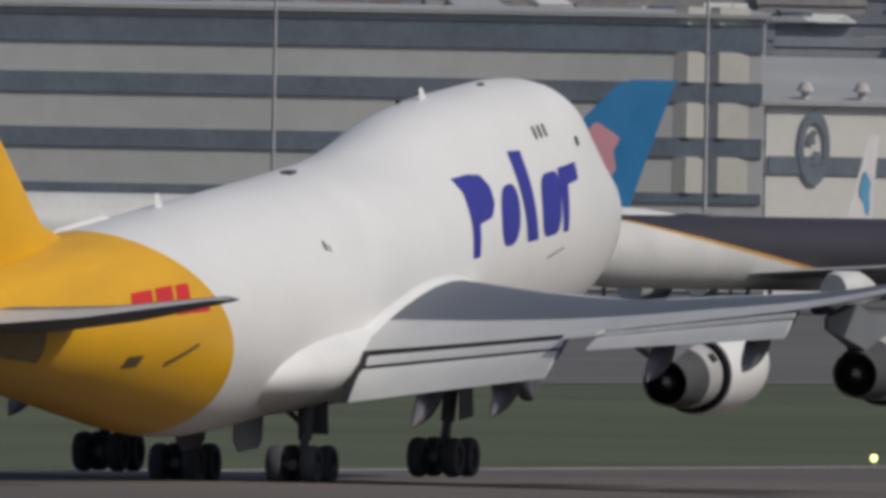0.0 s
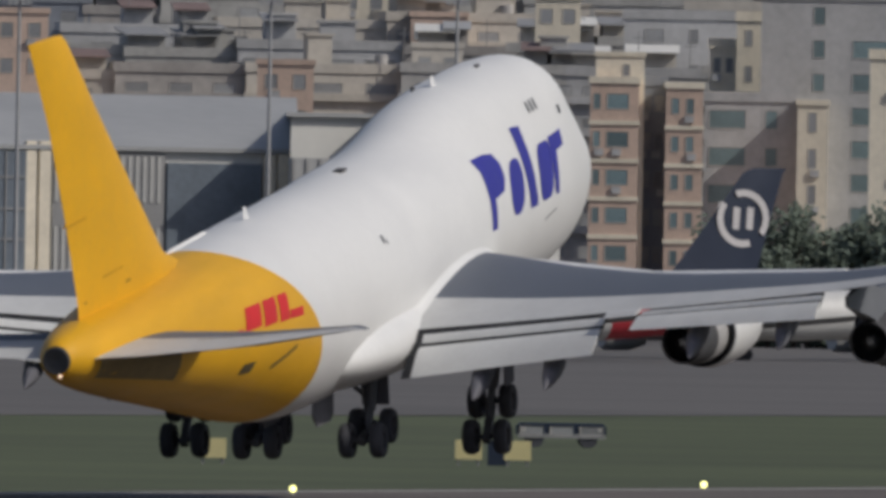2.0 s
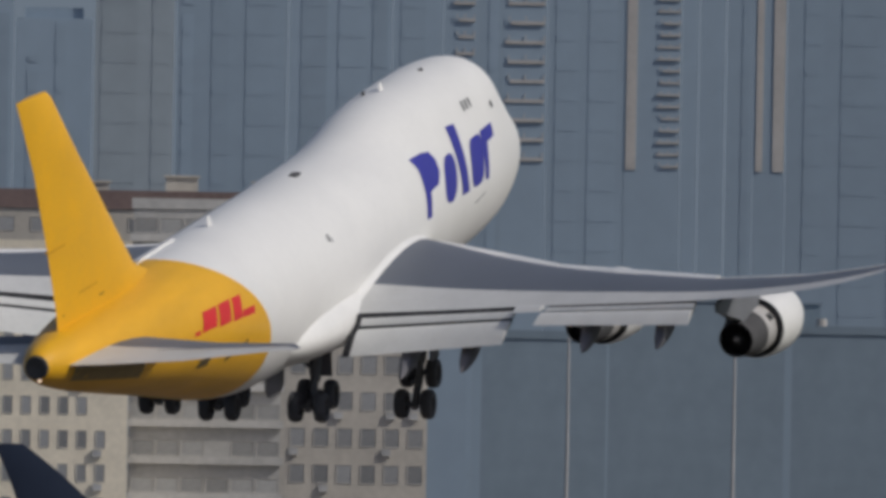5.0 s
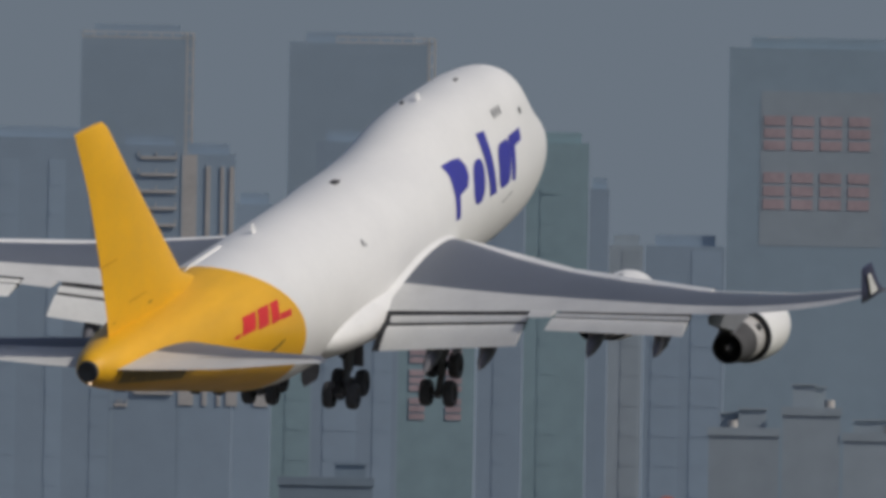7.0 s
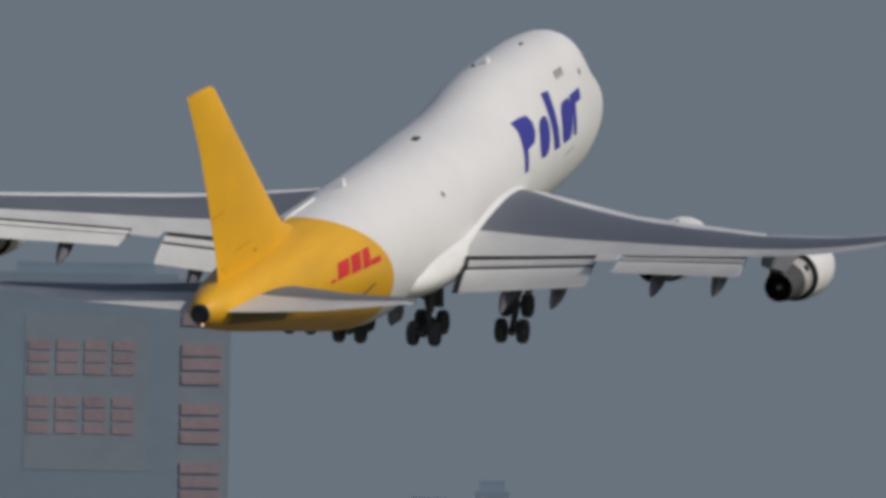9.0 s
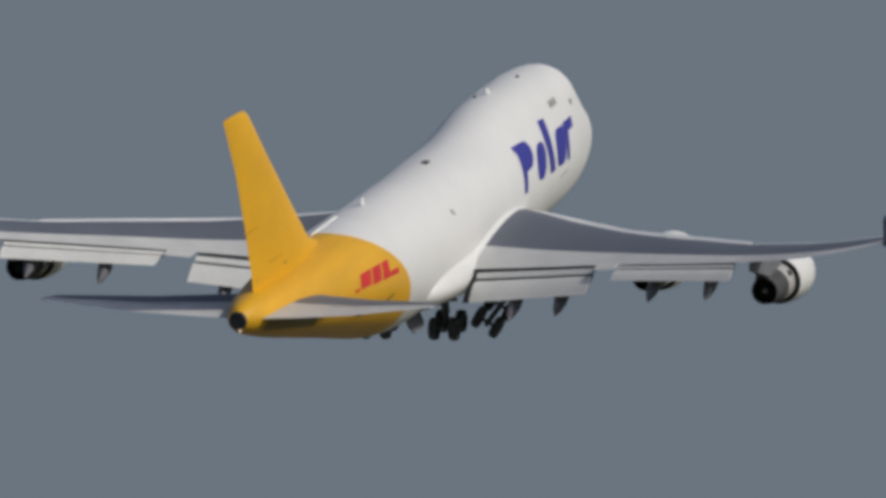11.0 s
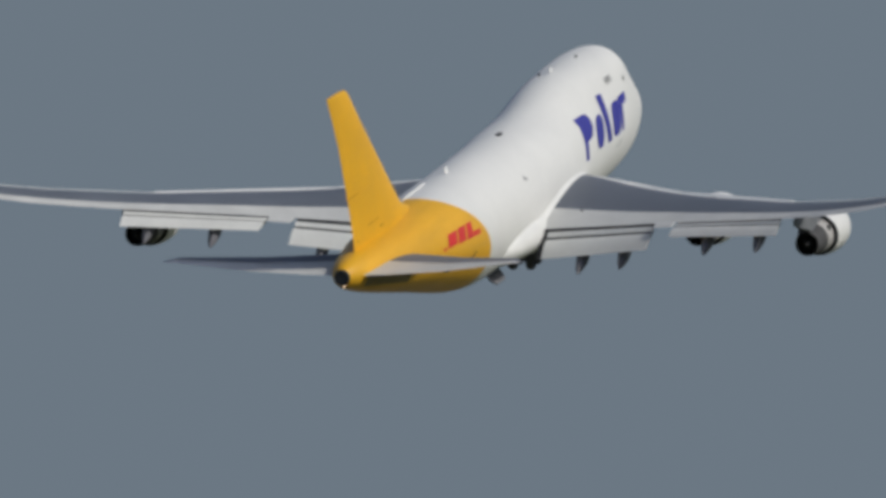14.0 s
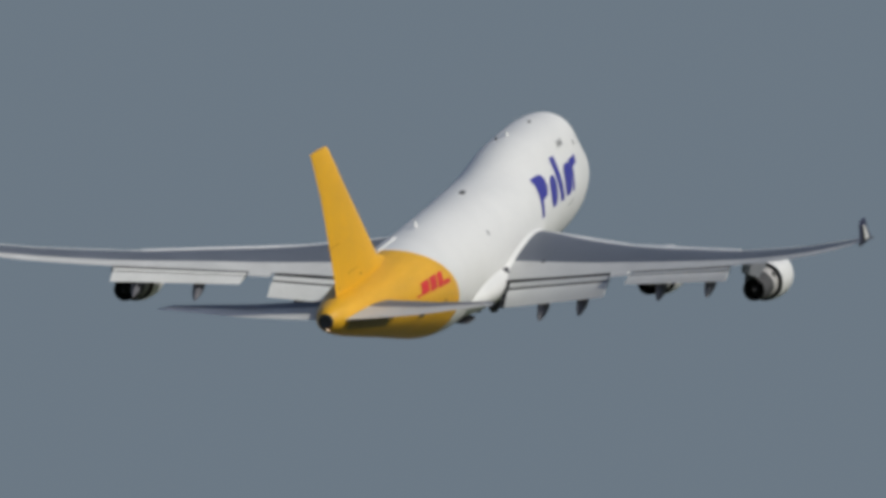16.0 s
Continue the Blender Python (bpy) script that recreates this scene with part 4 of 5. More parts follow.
def mast(k, dist, y):
    h = height_at(y, dist, k)
    root = empty("light_mast", Matrix.Translation(spot(k, dist)), "tall thin grey apron light mast", "mast", "apron masts")
    bm = bmesh.new()
    tube(bm, (0, 0, 0), (0, 0, h), 0.2, 0.11, 8)
    part("pole", bm, G["mast"], root)
    bm = bmesh.new()
    box(bm, -0.9, 0.9, -0.15, 0.15, h - 0.3, h)
    for x in (-0.7, -0.25, 0.25, 0.7):
        box(bm, x - 0.17, x + 0.17, -0.3, -0.1, h - 0.75, h - 0.3)
    part("lamp_rack", bm, G["mast"], root)


def crane(k, dist, y, jib0, jib1):
    h = height_at(y, dist, k)
    ppm = 72000 / dist
    root = empty("tower_crane", Matrix.Translation(spot(k, dist)), "pale tower crane over a building site", "crane", "site cranes")
    bm = bmesh.new()
    for x, yy in itertools.product((-0.35, 0.35), (-0.35, 0.35)):
        box(bm, x - 0.07, x + 0.07, yy - 0.07, yy + 0.07, 0, h)
    for i in range(int(h / 1.5)):
        box(bm, -0.35, 0.35, -0.4, -0.34, i * 1.5, i * 1.5 + 0.12)
    part("crane_mast", bm, G["ledge"], root)
    bm = bmesh.new()
    x0, x1 = (jib0 - k) / ppm, (jib1 - k) / ppm
    for z in (h - 0.6, h):
        box(bm, x0, x1, -0.12, 0.12, z, z + 0.14)
    n = max(4, int((x1 - x0) / 1.2))
    for i in range(n):
        box(bm, x0 + (x1 - x0) * i / n, x0 + (x1 - x0) * i / n + 0.1, -0.1, 0.1, h - 0.6, h)
    part("jib", bm, G["ledge"], root)


def parked_jet(k_tip, dist, facing, turn, length, dia, ytip, fin, body, label, belly=None, emblem=None, stripe=None, aft=None, swoosh=None):
    """A parked airliner; k_tip and ytip: where its fin tip stands."""
    tip = height_at(ytip, dist, k_tip)
    ang = radians(turn) if facing > 0 else radians(180 + turn)
    head = Vector((math.cos(ang), math.sin(ang), 0))
    at = spot(k_tip, dist) + head * (0.47 * length)
    root = empty("parked_airliner", Matrix.Translation(at) @ Matrix.Rotation(ang, 4, "Z"), label, "aircraft", "parked airliners")
    L, R = length, dia / 2
    zc = R + 0.11 * dia + 1.1
    bm = bmesh.new()
    rings = []
    for t, r, dz in ((0.5, 0.03, -0.25), (0.485, 0.45, -0.2), (0.46, 0.75, -0.1), (0.42, 0.96, 0), (0.38, 1, 0), (-0.05, 1, 0), (-0.18, 1, 0), (-0.28, 0.9, 0.1), (-0.38, 0.62, 0.32), (-0.46, 0.3, 0.55), (-0.5, 0.08, 0.65)):
        rings.append([(t * L, R * r * math.sin(a), zc + dz * R + R * r * math.cos(a)) for a in (2 * math.pi * i / 40 for i in range(40))])
    if swoosh:
        # the paint line falls towards the tail, and the skin's cells follow it
        prof = [((sum(p[0] for p in r) / 40), (r[0][2] - r[20][2]) / 2, (r[0][2] + r[20][2]) / 2) for r in rings]
        rings = []
        for i in range(60):
            x = prof[0][0] + (prof[-1][0] - prof[0][0]) * i / 59
            rr, zm = [float(np.interp(-x, [-p[0] for p in prof], [p[q] for p in prof])) for q in (1, 2)]
            at = math.acos(float(np.interp(x / L, [-0.22, 0.43], [-0.92, 0.985])))
            half = [at * q / 9 for q in range(10)] + [at + 0.10] + [at + 0.10 + (math.pi - at - 0.10) * q / 10 for q in range(1, 11)]
            rings.append([(x, rr * math.sin(a), zm + rr * math.cos(a)) for a in half + [-q for q in reversed(half[1:-1])]])

    def coat(i, j):
        """Paint of one cell of the skin: tail colour, belly, or the line between them."""
        if swoosh:
            q = min(j, 39 - j)
            return 0 if q < 9 else 2 if q == 9 else 1
        low = belly and math.cos(2 * math.pi * (j + 0.5) / 40) < -0.15
        return 1 if low else 2 if aft and i >= (5 if belly else 6) else 0

    loft(bm, rings, slot=coat)
    part("fuselage", bm, [body, belly or body, swoosh or aft or body], root)
    bm = bmesh.new()
    zb = zc + R * 0.85
    rings = []
    for x0, x1, z, w in ((-0.27, -0.44, zb - 0.3, 0.24), (-0.362, -0.472, zb + (tip - zb) * 0.55, 0.16), (-0.425, -0.495, tip - 0.35, 0.09), (-0.443, -0.502, tip, 0.03)):
        rings.append([(x0 * L, 0, z), ((x0 + x1) / 2 * L, w, z), (x1 * L, 0, z), ((x0 + x1) / 2 * L, -w, z)])
    loft(bm, rings)
    f = part("tail_fin", bm, fin, root)
    if emblem:
        zm = zb + (tip - zb) * (0.60 if emblem is PALE else 0.45)
        xm = -(0.424 if emblem is PALE else 0.405) * L
        rr = (tip - zb) * (0.23 if emblem is PALE else 0.2)
        bm = bmesh.new()
        ring = [2 * math.pi * i / 20 for i in range(20)]
        for s in (1, -1):
            if emblem is not PALE:
                # irregular blot of colour
                bm.faces.new([bm.verts.new((xm + 0.75 * rr * (1 + 0.22 * math.sin(3 * t + 1) + 0.12 * math.cos(5 * t)) * math.cos(t), s * 0.19, zm + rr * (1 + 0.2 * math.sin(2 * t)) * math.sin(t))) for t in ring])
                continue
            out = [bm.verts.new((xm + rr * math.cos(t), s * 0.19, zm + rr * math.sin(t))) for t in ring]
            inn = [bm.verts.new((xm + 0.76 * rr * math.cos(t), s * 0.19, zm + 0.76 * rr * math.sin(t))) for t in ring]
            for i in range(20):
                if i not in (2, 3, 12, 13):
                    bm.faces.new((out[i], out[(i + 1) % 20], inn[(i + 1) % 20], inn[i]))
            for x0 in (-0.42, 0.1):
                bm.faces.new([bm.verts.new((xm + p * rr, s * 0.19, zm + q * rr)) for p, q in ((x0 + 0.05, -0.4), (x0 + 0.3, -0.36), (x0 + 0.26, 0.4), (x0, 0.36))])
        part("fin_emblem", bm, emblem, f)
    if stripe:
        bm = bmesh.new()
        for s in (1, -1):
            bm.faces.new([bm.verts.new((x * L, s * (R + 0.03), zc + z * R)) for x, z in ((-0.18, -0.12), (0.36, -0.12), (0.36, 0.12), (-0.18, 0.12))])
        part("cheat_line", bm, stripe, root)
    for s in (1, -1):
        bm = bmesh.new()
        rings = [[(x * L, s * y, z + h) for x, h in ((a, 0), ((a + b) / 2, th), (b, 0), ((a + b) / 2, -th))] for a, b, y, z, th in ((0.12, -0.08, R * 0.8, zc - R * 0.55, 0.35), (-0.02, -0.12, 0.25 * L, zc - R * 0.2, 0.2), (-0.12, -0.16, 0.46 * L, zc + R * 0.3, 0.08))]
        loft(bm, rings)
        part("wing", bm, G["shedroof"], root)
        bm = bmesh.new()
        rings = [[(x * L, s * y, z + h) for x, h in ((a, 0), ((a + b) / 2, th), (b, 0), ((a + b) / 2, -th))] for a, b, y, z, th in ((-0.39, -0.47, R * 0.3, zc + R * 0.45, 0.15), (-0.45, -0.485, 0.17 * L, zc + R * 0.75, 0.05))]
        loft(bm, rings)
        part("tailplane", bm, G["shedroof"], root)
        bm = bmesh.new()
        er = dia * 0.27
        rings = [[(x, s * 0.16 * L + er * r * math.cos(a), zc - R * 0.95 + er * r * math.sin(a)) for a in (2 * math.pi * i / 14 for i in range(14))] for x, r in ((0.10 * L, 0.8), (0.09 * L, 1.0), (0.05 * L, 1.0), (0.02 * L, 0.6))]
        loft(bm, rings)
        part("engine", bm, DULLWHITE, root)
        bm = bmesh.new()
        tube(bm, (-0.03 * L, s * 0.06 * L, 0.5), (-0.03 * L, s * 0.06 * L, zc - R * 0.6), 0.16)
        for dx in (-0.45, 0.45):
            tube(bm, (-0.03 * L + dx, s * 0.06 * L - 0.5, 0.5), (-0.03 * L + dx, s * 0.06 * L + 0.5, 0.5), 0.5, n=14)
        part("main_gear", bm, M["tyre"], root)
    bm = bmesh.new()
    tube(bm, (0.4 * L, 0, 0.4), (0.4 * L, 0, zc - R * 0.6), 0.13)
    tube(bm, (0.4 * L, -0.35, 0.4), (0.4 * L, 0.35, 0.4), 0.4, n=14)
    part("nose_gear", bm, M["tyre"], root)
    return root


def truck(k, dist, w, h, paint, label, name="airport_bus", category="bus", turn=0):
    """A boxy service vehicle with windows and wheels."""
    root = empty(name, Matrix.Translation(spot(k, dist)) @ Matrix.Rotation(radians(turn), 4, "Z"), label, category, "apron vehicles")
    bm = bmesh.new()
    box(bm, 0, w, 0, 2.3, 0.45, h)
    bmesh.ops.bevel(bm, geom=bm.edges[:], offset=0.12, segments=2, affect="EDGES")
    part("body", bm, paint, root)
    if name == "airport_bus":
        bm = bmesh.new()
        box(bm, 0.08, w - 0.08, 0.1, 2.2, h - 0.02, h + 0.16)
        bmesh.ops.bevel(bm, geom=bm.edges[:], offset=0.07, segments=2, affect="EDGES")
        part("roof", bm, G["orange"], root, "orange roof panel")
    bm = bmesh.new()
    box(bm, 0.05, w - 0.05, -0.05, 0.02, 0.42, 0.62)
    part("bumper", bm, G["steel"], root)
    for x in (0.3, w - 0.3):
        bm = bmesh.new()
        tube(bm, (x, -0.06, 0.8), (x, 0.02, 0.8), 0.11, n=12)
        part("headlight", bm, G["ledge"], root)
    n = max(2, int(w / 1.3))
    for i in range(n):
        o = new("window", pane(0.95, h * 0.28))
        o.parent = root
        o.matrix_basis = pose(w * (i + 0.5) / n, -0.01, h * 0.55)
    for x, y in itertools.product((w * 0.2, w * 0.8), (0.15, 2.15)):
        bm = bmesh.new()
        tube(bm, (x, y - 0.14, 0.42), (x, y + 0.14, 0.42), 0.42, n=16)
        part("wheel", bm, M["tyre"], root)
    return root


def tree(k, dist, h, seed):
    rnd = random.Random(seed)
    root = empty("tree", Matrix.Translation(spot(k, dist)), "broad dull green roadside tree", "tree", "roadside trees")
    bm = bmesh.new()
    tube(bm, (0, 0, 0), (rnd.uniform(-0.2, 0.2), 0, h * 0.5), 0.28, 0.18, 8)
    for i in range(5):
        a = rnd.uniform(0, 6.28)
        tube(bm, (0, 0, h * rnd.uniform(0.35, 0.5)), (math.cos(a) * h * 0.25, math.sin(a) * h * 0.25, h * rnd.uniform(0.6, 0.8)), 0.12, 0.04, 6)
    part("trunk", bm, G["bark"], root)
    vs, fs = [], []
    for c in range(38):
        a, rr, zz = rnd.uniform(0, 6.28), rnd.uniform(0, h * 0.36), rnd.uniform(h * 0.06, h * 0.95)
        rr *= 1.15 - abs(zz / h - 0.55) * 1.3
        cx, cy, cr = rr * math.cos(a), rr * math.sin(a), rnd.uniform(0.08, 0.15) * h
        for _ in range(46):
            u = Vector((rnd.gauss(0, 1), rnd.gauss(0, 1), rnd.gauss(0, 1))).normalized()
            p = Vector((cx, cy, zz)) + u * cr * rnd.uniform(0.5, 1.05)
            d1 = Vector((rnd.gauss(0, 1), rnd.gauss(0, 1), rnd.gauss(0, 1))).normalized() * 0.32
            d2 = d1.orthogonal().normalized() * 0.2
            n = len(vs)
            vs += [p - d1, p + d2, p + d1, p - d2]
            fs.append((n, n + 1, n + 2, n + 3))
    me = bpy.data.meshes.new("crown")
    me.from_pydata(vs, [], fs)
    me.materials.append(G["leaf"])
    o = new("crown", me)
    o.parent = root
    return root


NAVY = mat("navy_paint", (0.022, 0.032, 0.060), 0.4, 0.1, 0.5)
BROWN = mat("dark_brown_paint", (0.034, 0.031, 0.040), 0.4, 0.1, 0.5)
AZURE = mat("azure_paint", (0.015, 0.16, 0.36), 0.4, 0.1, 0.5)
SKYBLUE = mat("light_blue_paint", (0.10, 0.33, 0.50), 0.4, 0.1, 0.5)
ROYAL = mat("royal_blue_paint", (0.03, 0.08, 0.20), 0.4, 0.1, 0.5)
CRIMSON = mat("crimson_paint", (0.44, 0.035, 0.050), 0.4, 0.12, 0.5)
PALE = mat("pale_emblem_paint", (0.6, 0.58, 0.58), 0.5, 0.08, 0.5)
TAN = mat("tan_emblem_paint", (0.27, 0.18, 0.10), 0.5, 0.2, 0.6)
PINK = mat("pink_emblem_paint", (0.50, 0.24, 0.27), 0.5, 0.08, 0.5)
SIGNFACE = mat("pale_yellow_sign_face", (0.66, 0.58, 0.30), 0.5, 0.1, 0.8)
GOLD = mat("gold_line_paint", (0.50, 0.27, 0.06), 0.5, 0.1, 0.5)
BUSYELLOW = mat("amber_bus_paint", (0.55, 0.34, 0.06), 0.5, 0.1, 0.5)
TRUCKWHITE = mat("white_van_paint", (0.6, 0.6, 0.58), 0.5, 0.1, 0.5)

grounds()


# white of the parked jets, dimmed in the colour to stand for heat haze
DULLWHITE = mat("haze_dulled_white_airliner_paint", (0.56, 0.56, 0.545), 0.45, 0.08, 0.3)


def airport():
    for k, d in ((1553, 1385), (3175, 1465), (3902, 1532)):
        edge_light(k, d)
    # striped terminal, long hangars
    hangar(-1600, 1350, 3400, 22, 4, "pale terminal front with dark blue strip windows", bands=((34, 82), (136, 172), (234, 268), (332, 350)), wall=G["terminal"], turn=0.0)
    at, ppm, term = -1600, 72000 / 3400, bpy.data.objects["hangar"]
    for y0, y1 in ((2, 34), (82, 136), (172, 234), (268, 332)):
        for ka, kb, kc in ((1188, 1212, 1246), (1252, 1268, 1322)):
            bm = bmesh.new()
            z0, z1 = height_at(y1, 3400, 675), height_at(y0, 3400, 675)
            loft(bm, [[((ka - at) / ppm, -0.02, z), ((kb - at) / ppm, -0.4, z), ((kc - at) / ppm, -0.02, z)] for z in (z0, z1)])
            smooth(bm, False)
            part("angled_bay", bm, G["bay"], term, "bay turned to the sun, the lit tone in its colour", sharp=3)
    root, w, h = hangar(1352, 2460, 3300, 196, 108, "long low white hangar with a grey roof and one dark strip", bands=((286, 318),))
    bm = bmesh.new()
    x0, z0 = (1436 - 1352) / 20.75, height_at(262, 3300, 1436)
    ring = lambda s: [bm.verts.new((x0 + 1.35 * s * math.cos(a), -0.25, z0 + 3.1 * s * math.sin(a))) for a in (2 * math.pi * i / 24 for i in range(24))]
    o, q = ring(1.0), ring(0.66)
    for i in range(24):
        bm.faces.new((o[i], o[(i + 1) % 24], q[(i + 1) % 24], q[i]))
    for f in (1, -1):
        bm.faces.new([bm.verts.new((x0 + f * p, -0.25, z0 + f * r)) for p, r in ((-0.62, 0.35), (-0.30, 1.45), (0.42, 1.35), (0.05, 0.95), (0.12, 0.25))][::f])
    part("wall_emblem", bm, G["band"], root, "dark oval emblem on the wall")
    root, w, h = hangar(2462, 3170, 3301, 214, 112, "white hangar with tall glazed doors and cream pillars")
    ppm = 72000 / 3301 * math.cos(radians(18.0))
    for x0, x1, y0, m in ((2520, 2690, 212, "band"), (2690, 2708, 197, "cream"), (2714, 2734, 197, "cream"), (2941, 3108, 236, "band"), (3112, 3132, 222, "cream"), (3138, 3158, 222, "cream")):
        bm = bmesh.new()
        box(bm, (x0 - 2462) / ppm, (x1 - 2462) / ppm, -0.5, 0, 0, height_at(y0, 3301, x0))
        part("hangar_door" if m != "cream" else "pillar", bm, G[m], root)
    for k in range(2528, 2690, 21):
        bm = bmesh.new()
        box(bm, (k - 2462) / ppm - 0.07, (k - 2462) / ppm + 0.07, -0.62, -0.5, 0.3, height_at(213, 3301, k))
        part("door_mullion", bm, G["steel"], root)
    for y in (262, 318, 372):
        bm = bmesh.new()
        box(bm, (2521 - 2462) / ppm, (2689 - 2462) / ppm, -0.6, -0.5, height_at(y, 3301, 2600), height_at(y, 3301, 2600) + 0.16)
        part("door_rail", bm, G["steel"], root)
    lattice(root, 2462, 3301, 2738, 2938, 13, ((222, 304), (348, 436)))
    lattice_gable = hangar(2318, 2460, 3296, 204, 196, "pale lattice gable beside the glazed hangar door", depth=3.5)[0]
    lattice(lattice_gable, 2318, 3296, 2322, 2518, 13, ((212, 262), (272, 292)))
    root, w, h = hangar(3160, 3320, 3304, 156, 148, "plain white gable end of a hangar")
    root, w, h = hangar(3322, 3640, 3299, 158, 148, "white hangar with upright slatted doors", depth=40)
    ppm = 72000 / 3300
    for i in range(18):
        bm = bmesh.new()
        x = -7.6 + i * (w + 4.2) / 17
        box(bm, x - 0.13, x + 0.13, -0.34, -0.2, 0, height_at(233, 3300, 3400))
        part("slat", bm, G["steel"] if i < 8 else G["shedroof"], root)
    bm = bmesh.new()
    box(bm, -7.8, -1.6, -0.2, 0.4, 0, height_at(232, 3300, 3400))
    part("hangar_door", bm, G["shedroof"], root)
    for z in (4.5, 7.2):
        bm = bmesh.new()
        box(bm, -5.0, w * 0.5, -0.26, -0.2, z, z + 0.22)
        part("door_rail", bm, G["shedroof"], root)
    for k in (480, 1245, 1885, 2318, 2676, 3121, 3451):
        mast(k, 3080, -60)
    # roof vents
    for k in (1420, 1520, 1806, 1900, 2010, 2085, 2180):
        root = empty("roof_vent", Matrix.Translation(spot(k, 3301 + 0.0149 * (k - 1352), height_at(192, 3300, 1906))), "small grey roof ventilator", "vent", "roof vents")
        bm = bmesh.new()
        tube(bm, (0, 0, 0), (0, 0, 1.0), 0.35, 0.35, 12)
        tube(bm, (0, 0, 1.0), (0, 0, 1.7), 0.75, 0.4, 12)
        part("cowl", bm, G["ledge"], root)
    parked_jet(1152, 3000, -1, 20, 64, 5.9, 142, AZURE, DULLWHITE, "white airliner with an azure tail, parked at the hangars", emblem=PINK)
    parked_jet(1718, 2900, -1, 56, 54, 5.2, 186, BROWN, BROWN, "dark brown cargo airliner with a gold line over its white belly", belly=DULLWHITE, emblem=TAN, swoosh=GOLD)
    parked_jet(1545, 3020, -1, 72, 40, 3.9, 240, PALE, DULLWHITE, "white airliner with a pale patterned tail", emblem=SKYBLUE)
    parked_jet(1838, 3010, 1, 14, 42, 3.9, 258, CRIMSON, CRIMSON, "crimson airliner parked in a row", belly=DULLWHITE, emblem=TAN)
    parked_jet(2155, 3040, -1, -20, 46, 3.9, 307, NAVY, CRIMSON, "navy-tailed cargo airliner with a red belly", emblem=PALE)
    parked_jet(2306, 3030, 1, -40, 40, 3.9, 299, CRIMSON, CRIMSON, "dull crimson airliner with a gold mark on its fin", belly=DULLWHITE, emblem=TAN)
    parked_jet(2388, 3000, 1, 34, 42, 3.9, 285, CRIMSON, DULLWHITE, "white airliner with a crimson tail and upper rear", belly=DULLWHITE, aft=CRIMSON)
    parked_jet(2506, 3060, -1, 20, 46, 3.9, 306, NAVY, CRIMSON, "red and navy cargo airliner before the hangar doors", emblem=PALE)
    parked_jet(3190, 3060, -1, 70, 36, 3.9, 297, SKYBLUE, DULLWHITE, "white airliner with a light blue tail, seen end on", emblem=PINK)
    parked_jet(3593, 3020, -1, 24, 47, 3.9, 288, NAVY, DULLWHITE, "white cargo airliner with a navy tail and red rear", emblem=PALE, stripe=CRIMSON, aft=CRIMSON)
    parked_jet(4007, 3020, -1, 24, 47, 3.9, 246, NAVY, DULLWHITE, "white cargo airliner with a tall navy tail", emblem=PALE, stripe=CRIMSON, aft=CRIMSON)
    parked_jet(4340, 3100, -1, 28, 47, 3.9, 340, NAVY, DULLWHITE, "white cargo airliner beyond the grass", emblem=PALE)
    parked_jet(4693, 3150, -1, 30, 44, 3.9, 320, ROYAL, DULLWHITE, "white airliner with a blue and yellow tail", emblem=BUSYELLOW)
    parked_jet(5130, 2500, 1, 32, 34, 3.6, 350, CRIMSON, DULLWHITE, "white airliner with a crimson tail on the near apron", stripe=CRIMSON, aft=CRIMSON)
    parked_jet(5850, 2720, 1, -10, 33, 3.0, 424, NAVY, NAVY, "navy cargo airliner with a red line and white belly", belly=DULLWHITE, stripe=CRIMSON)
    global BUS
    BUS = truck(4880, 2440, 4.0, 2.5, BUSYELLOW, "amber airport bus driving across the apron")
    truck(4575, 2480, 3.4, 1.9, TRUCKWHITE, "white crew van on the apron", "service_van", "van")
    truck(5690, 2750, 2.6, 1.6, CRIMSON, "low red tug beside the stands", "baggage_tug", "tug")
    root = empty("barrier", Matrix.Translation(spot(5685, 2560)), "red and white striped apron barrier", "barrier", "apron vehicles")
    for i in range(6):
        bm = bmesh.new()
        loft(bm, [[(x, y, z) for y, z in ((-0.25, 0), (-0.12, 0.9), (0.12, 0.9), (0.25, 0))] for x in (i * 0.62, i * 0.62 + 0.6)])
        smooth(bm, False)
        part("barrier_block", bm, CRIMSON if i % 2 else TRUCKWHITE, root)
    root = empty("hydrant_post", Matrix.Translation(spot(5752, 2480)), "slim yellow marker post on the apron", "post", "apron vehicles")
    bm = bmesh.new()
    tube(bm, (0, 0, 0), (0, 0, 1.7), 0.08, 0.07, 10)
    part("pole", bm, BUSYELLOW, root)
    truck(3570, 1818, 4.0, 1.1, NAVY, "low dark tow tractor beside the taxiway", "tow_tractor", "tractor")
    # lit taxiway signs
    root = empty("transformer_box", Matrix.Translation(spot(3519, 1672)), "small dark cable box between the taxiway signs", "box")
    bm = bmesh.new()
    box(bm, 0, 0.75, 0, 0.5, 0, 0.95)
    box(bm, -0.05, 0.8, -0.05, 0.55, 0.95, 1.02)
    part("casing", bm, NAVY, root)
    for k, d in ((3461, 1670), (3548, 1670), (3008, 1650)):
        root = empty("taxiway_sign", Matrix.Translation(spot(k, d)), "low yellow taxiway sign box in the grass", "sign", "taxiway signs")
        bm = bmesh.new()
        box(bm, 0, 1.1, 0, 0.25, 0.25, 1.05)
        part("panel", bm, SIGNFACE, root)
        for x in (0.15, 0.95):
            bm = bmesh.new()
            box(bm, x - 0.05, x + 0.05, 0.08, 0.16, 0, 0.25)
            part("foot", bm, G["steel"], root)


airport()


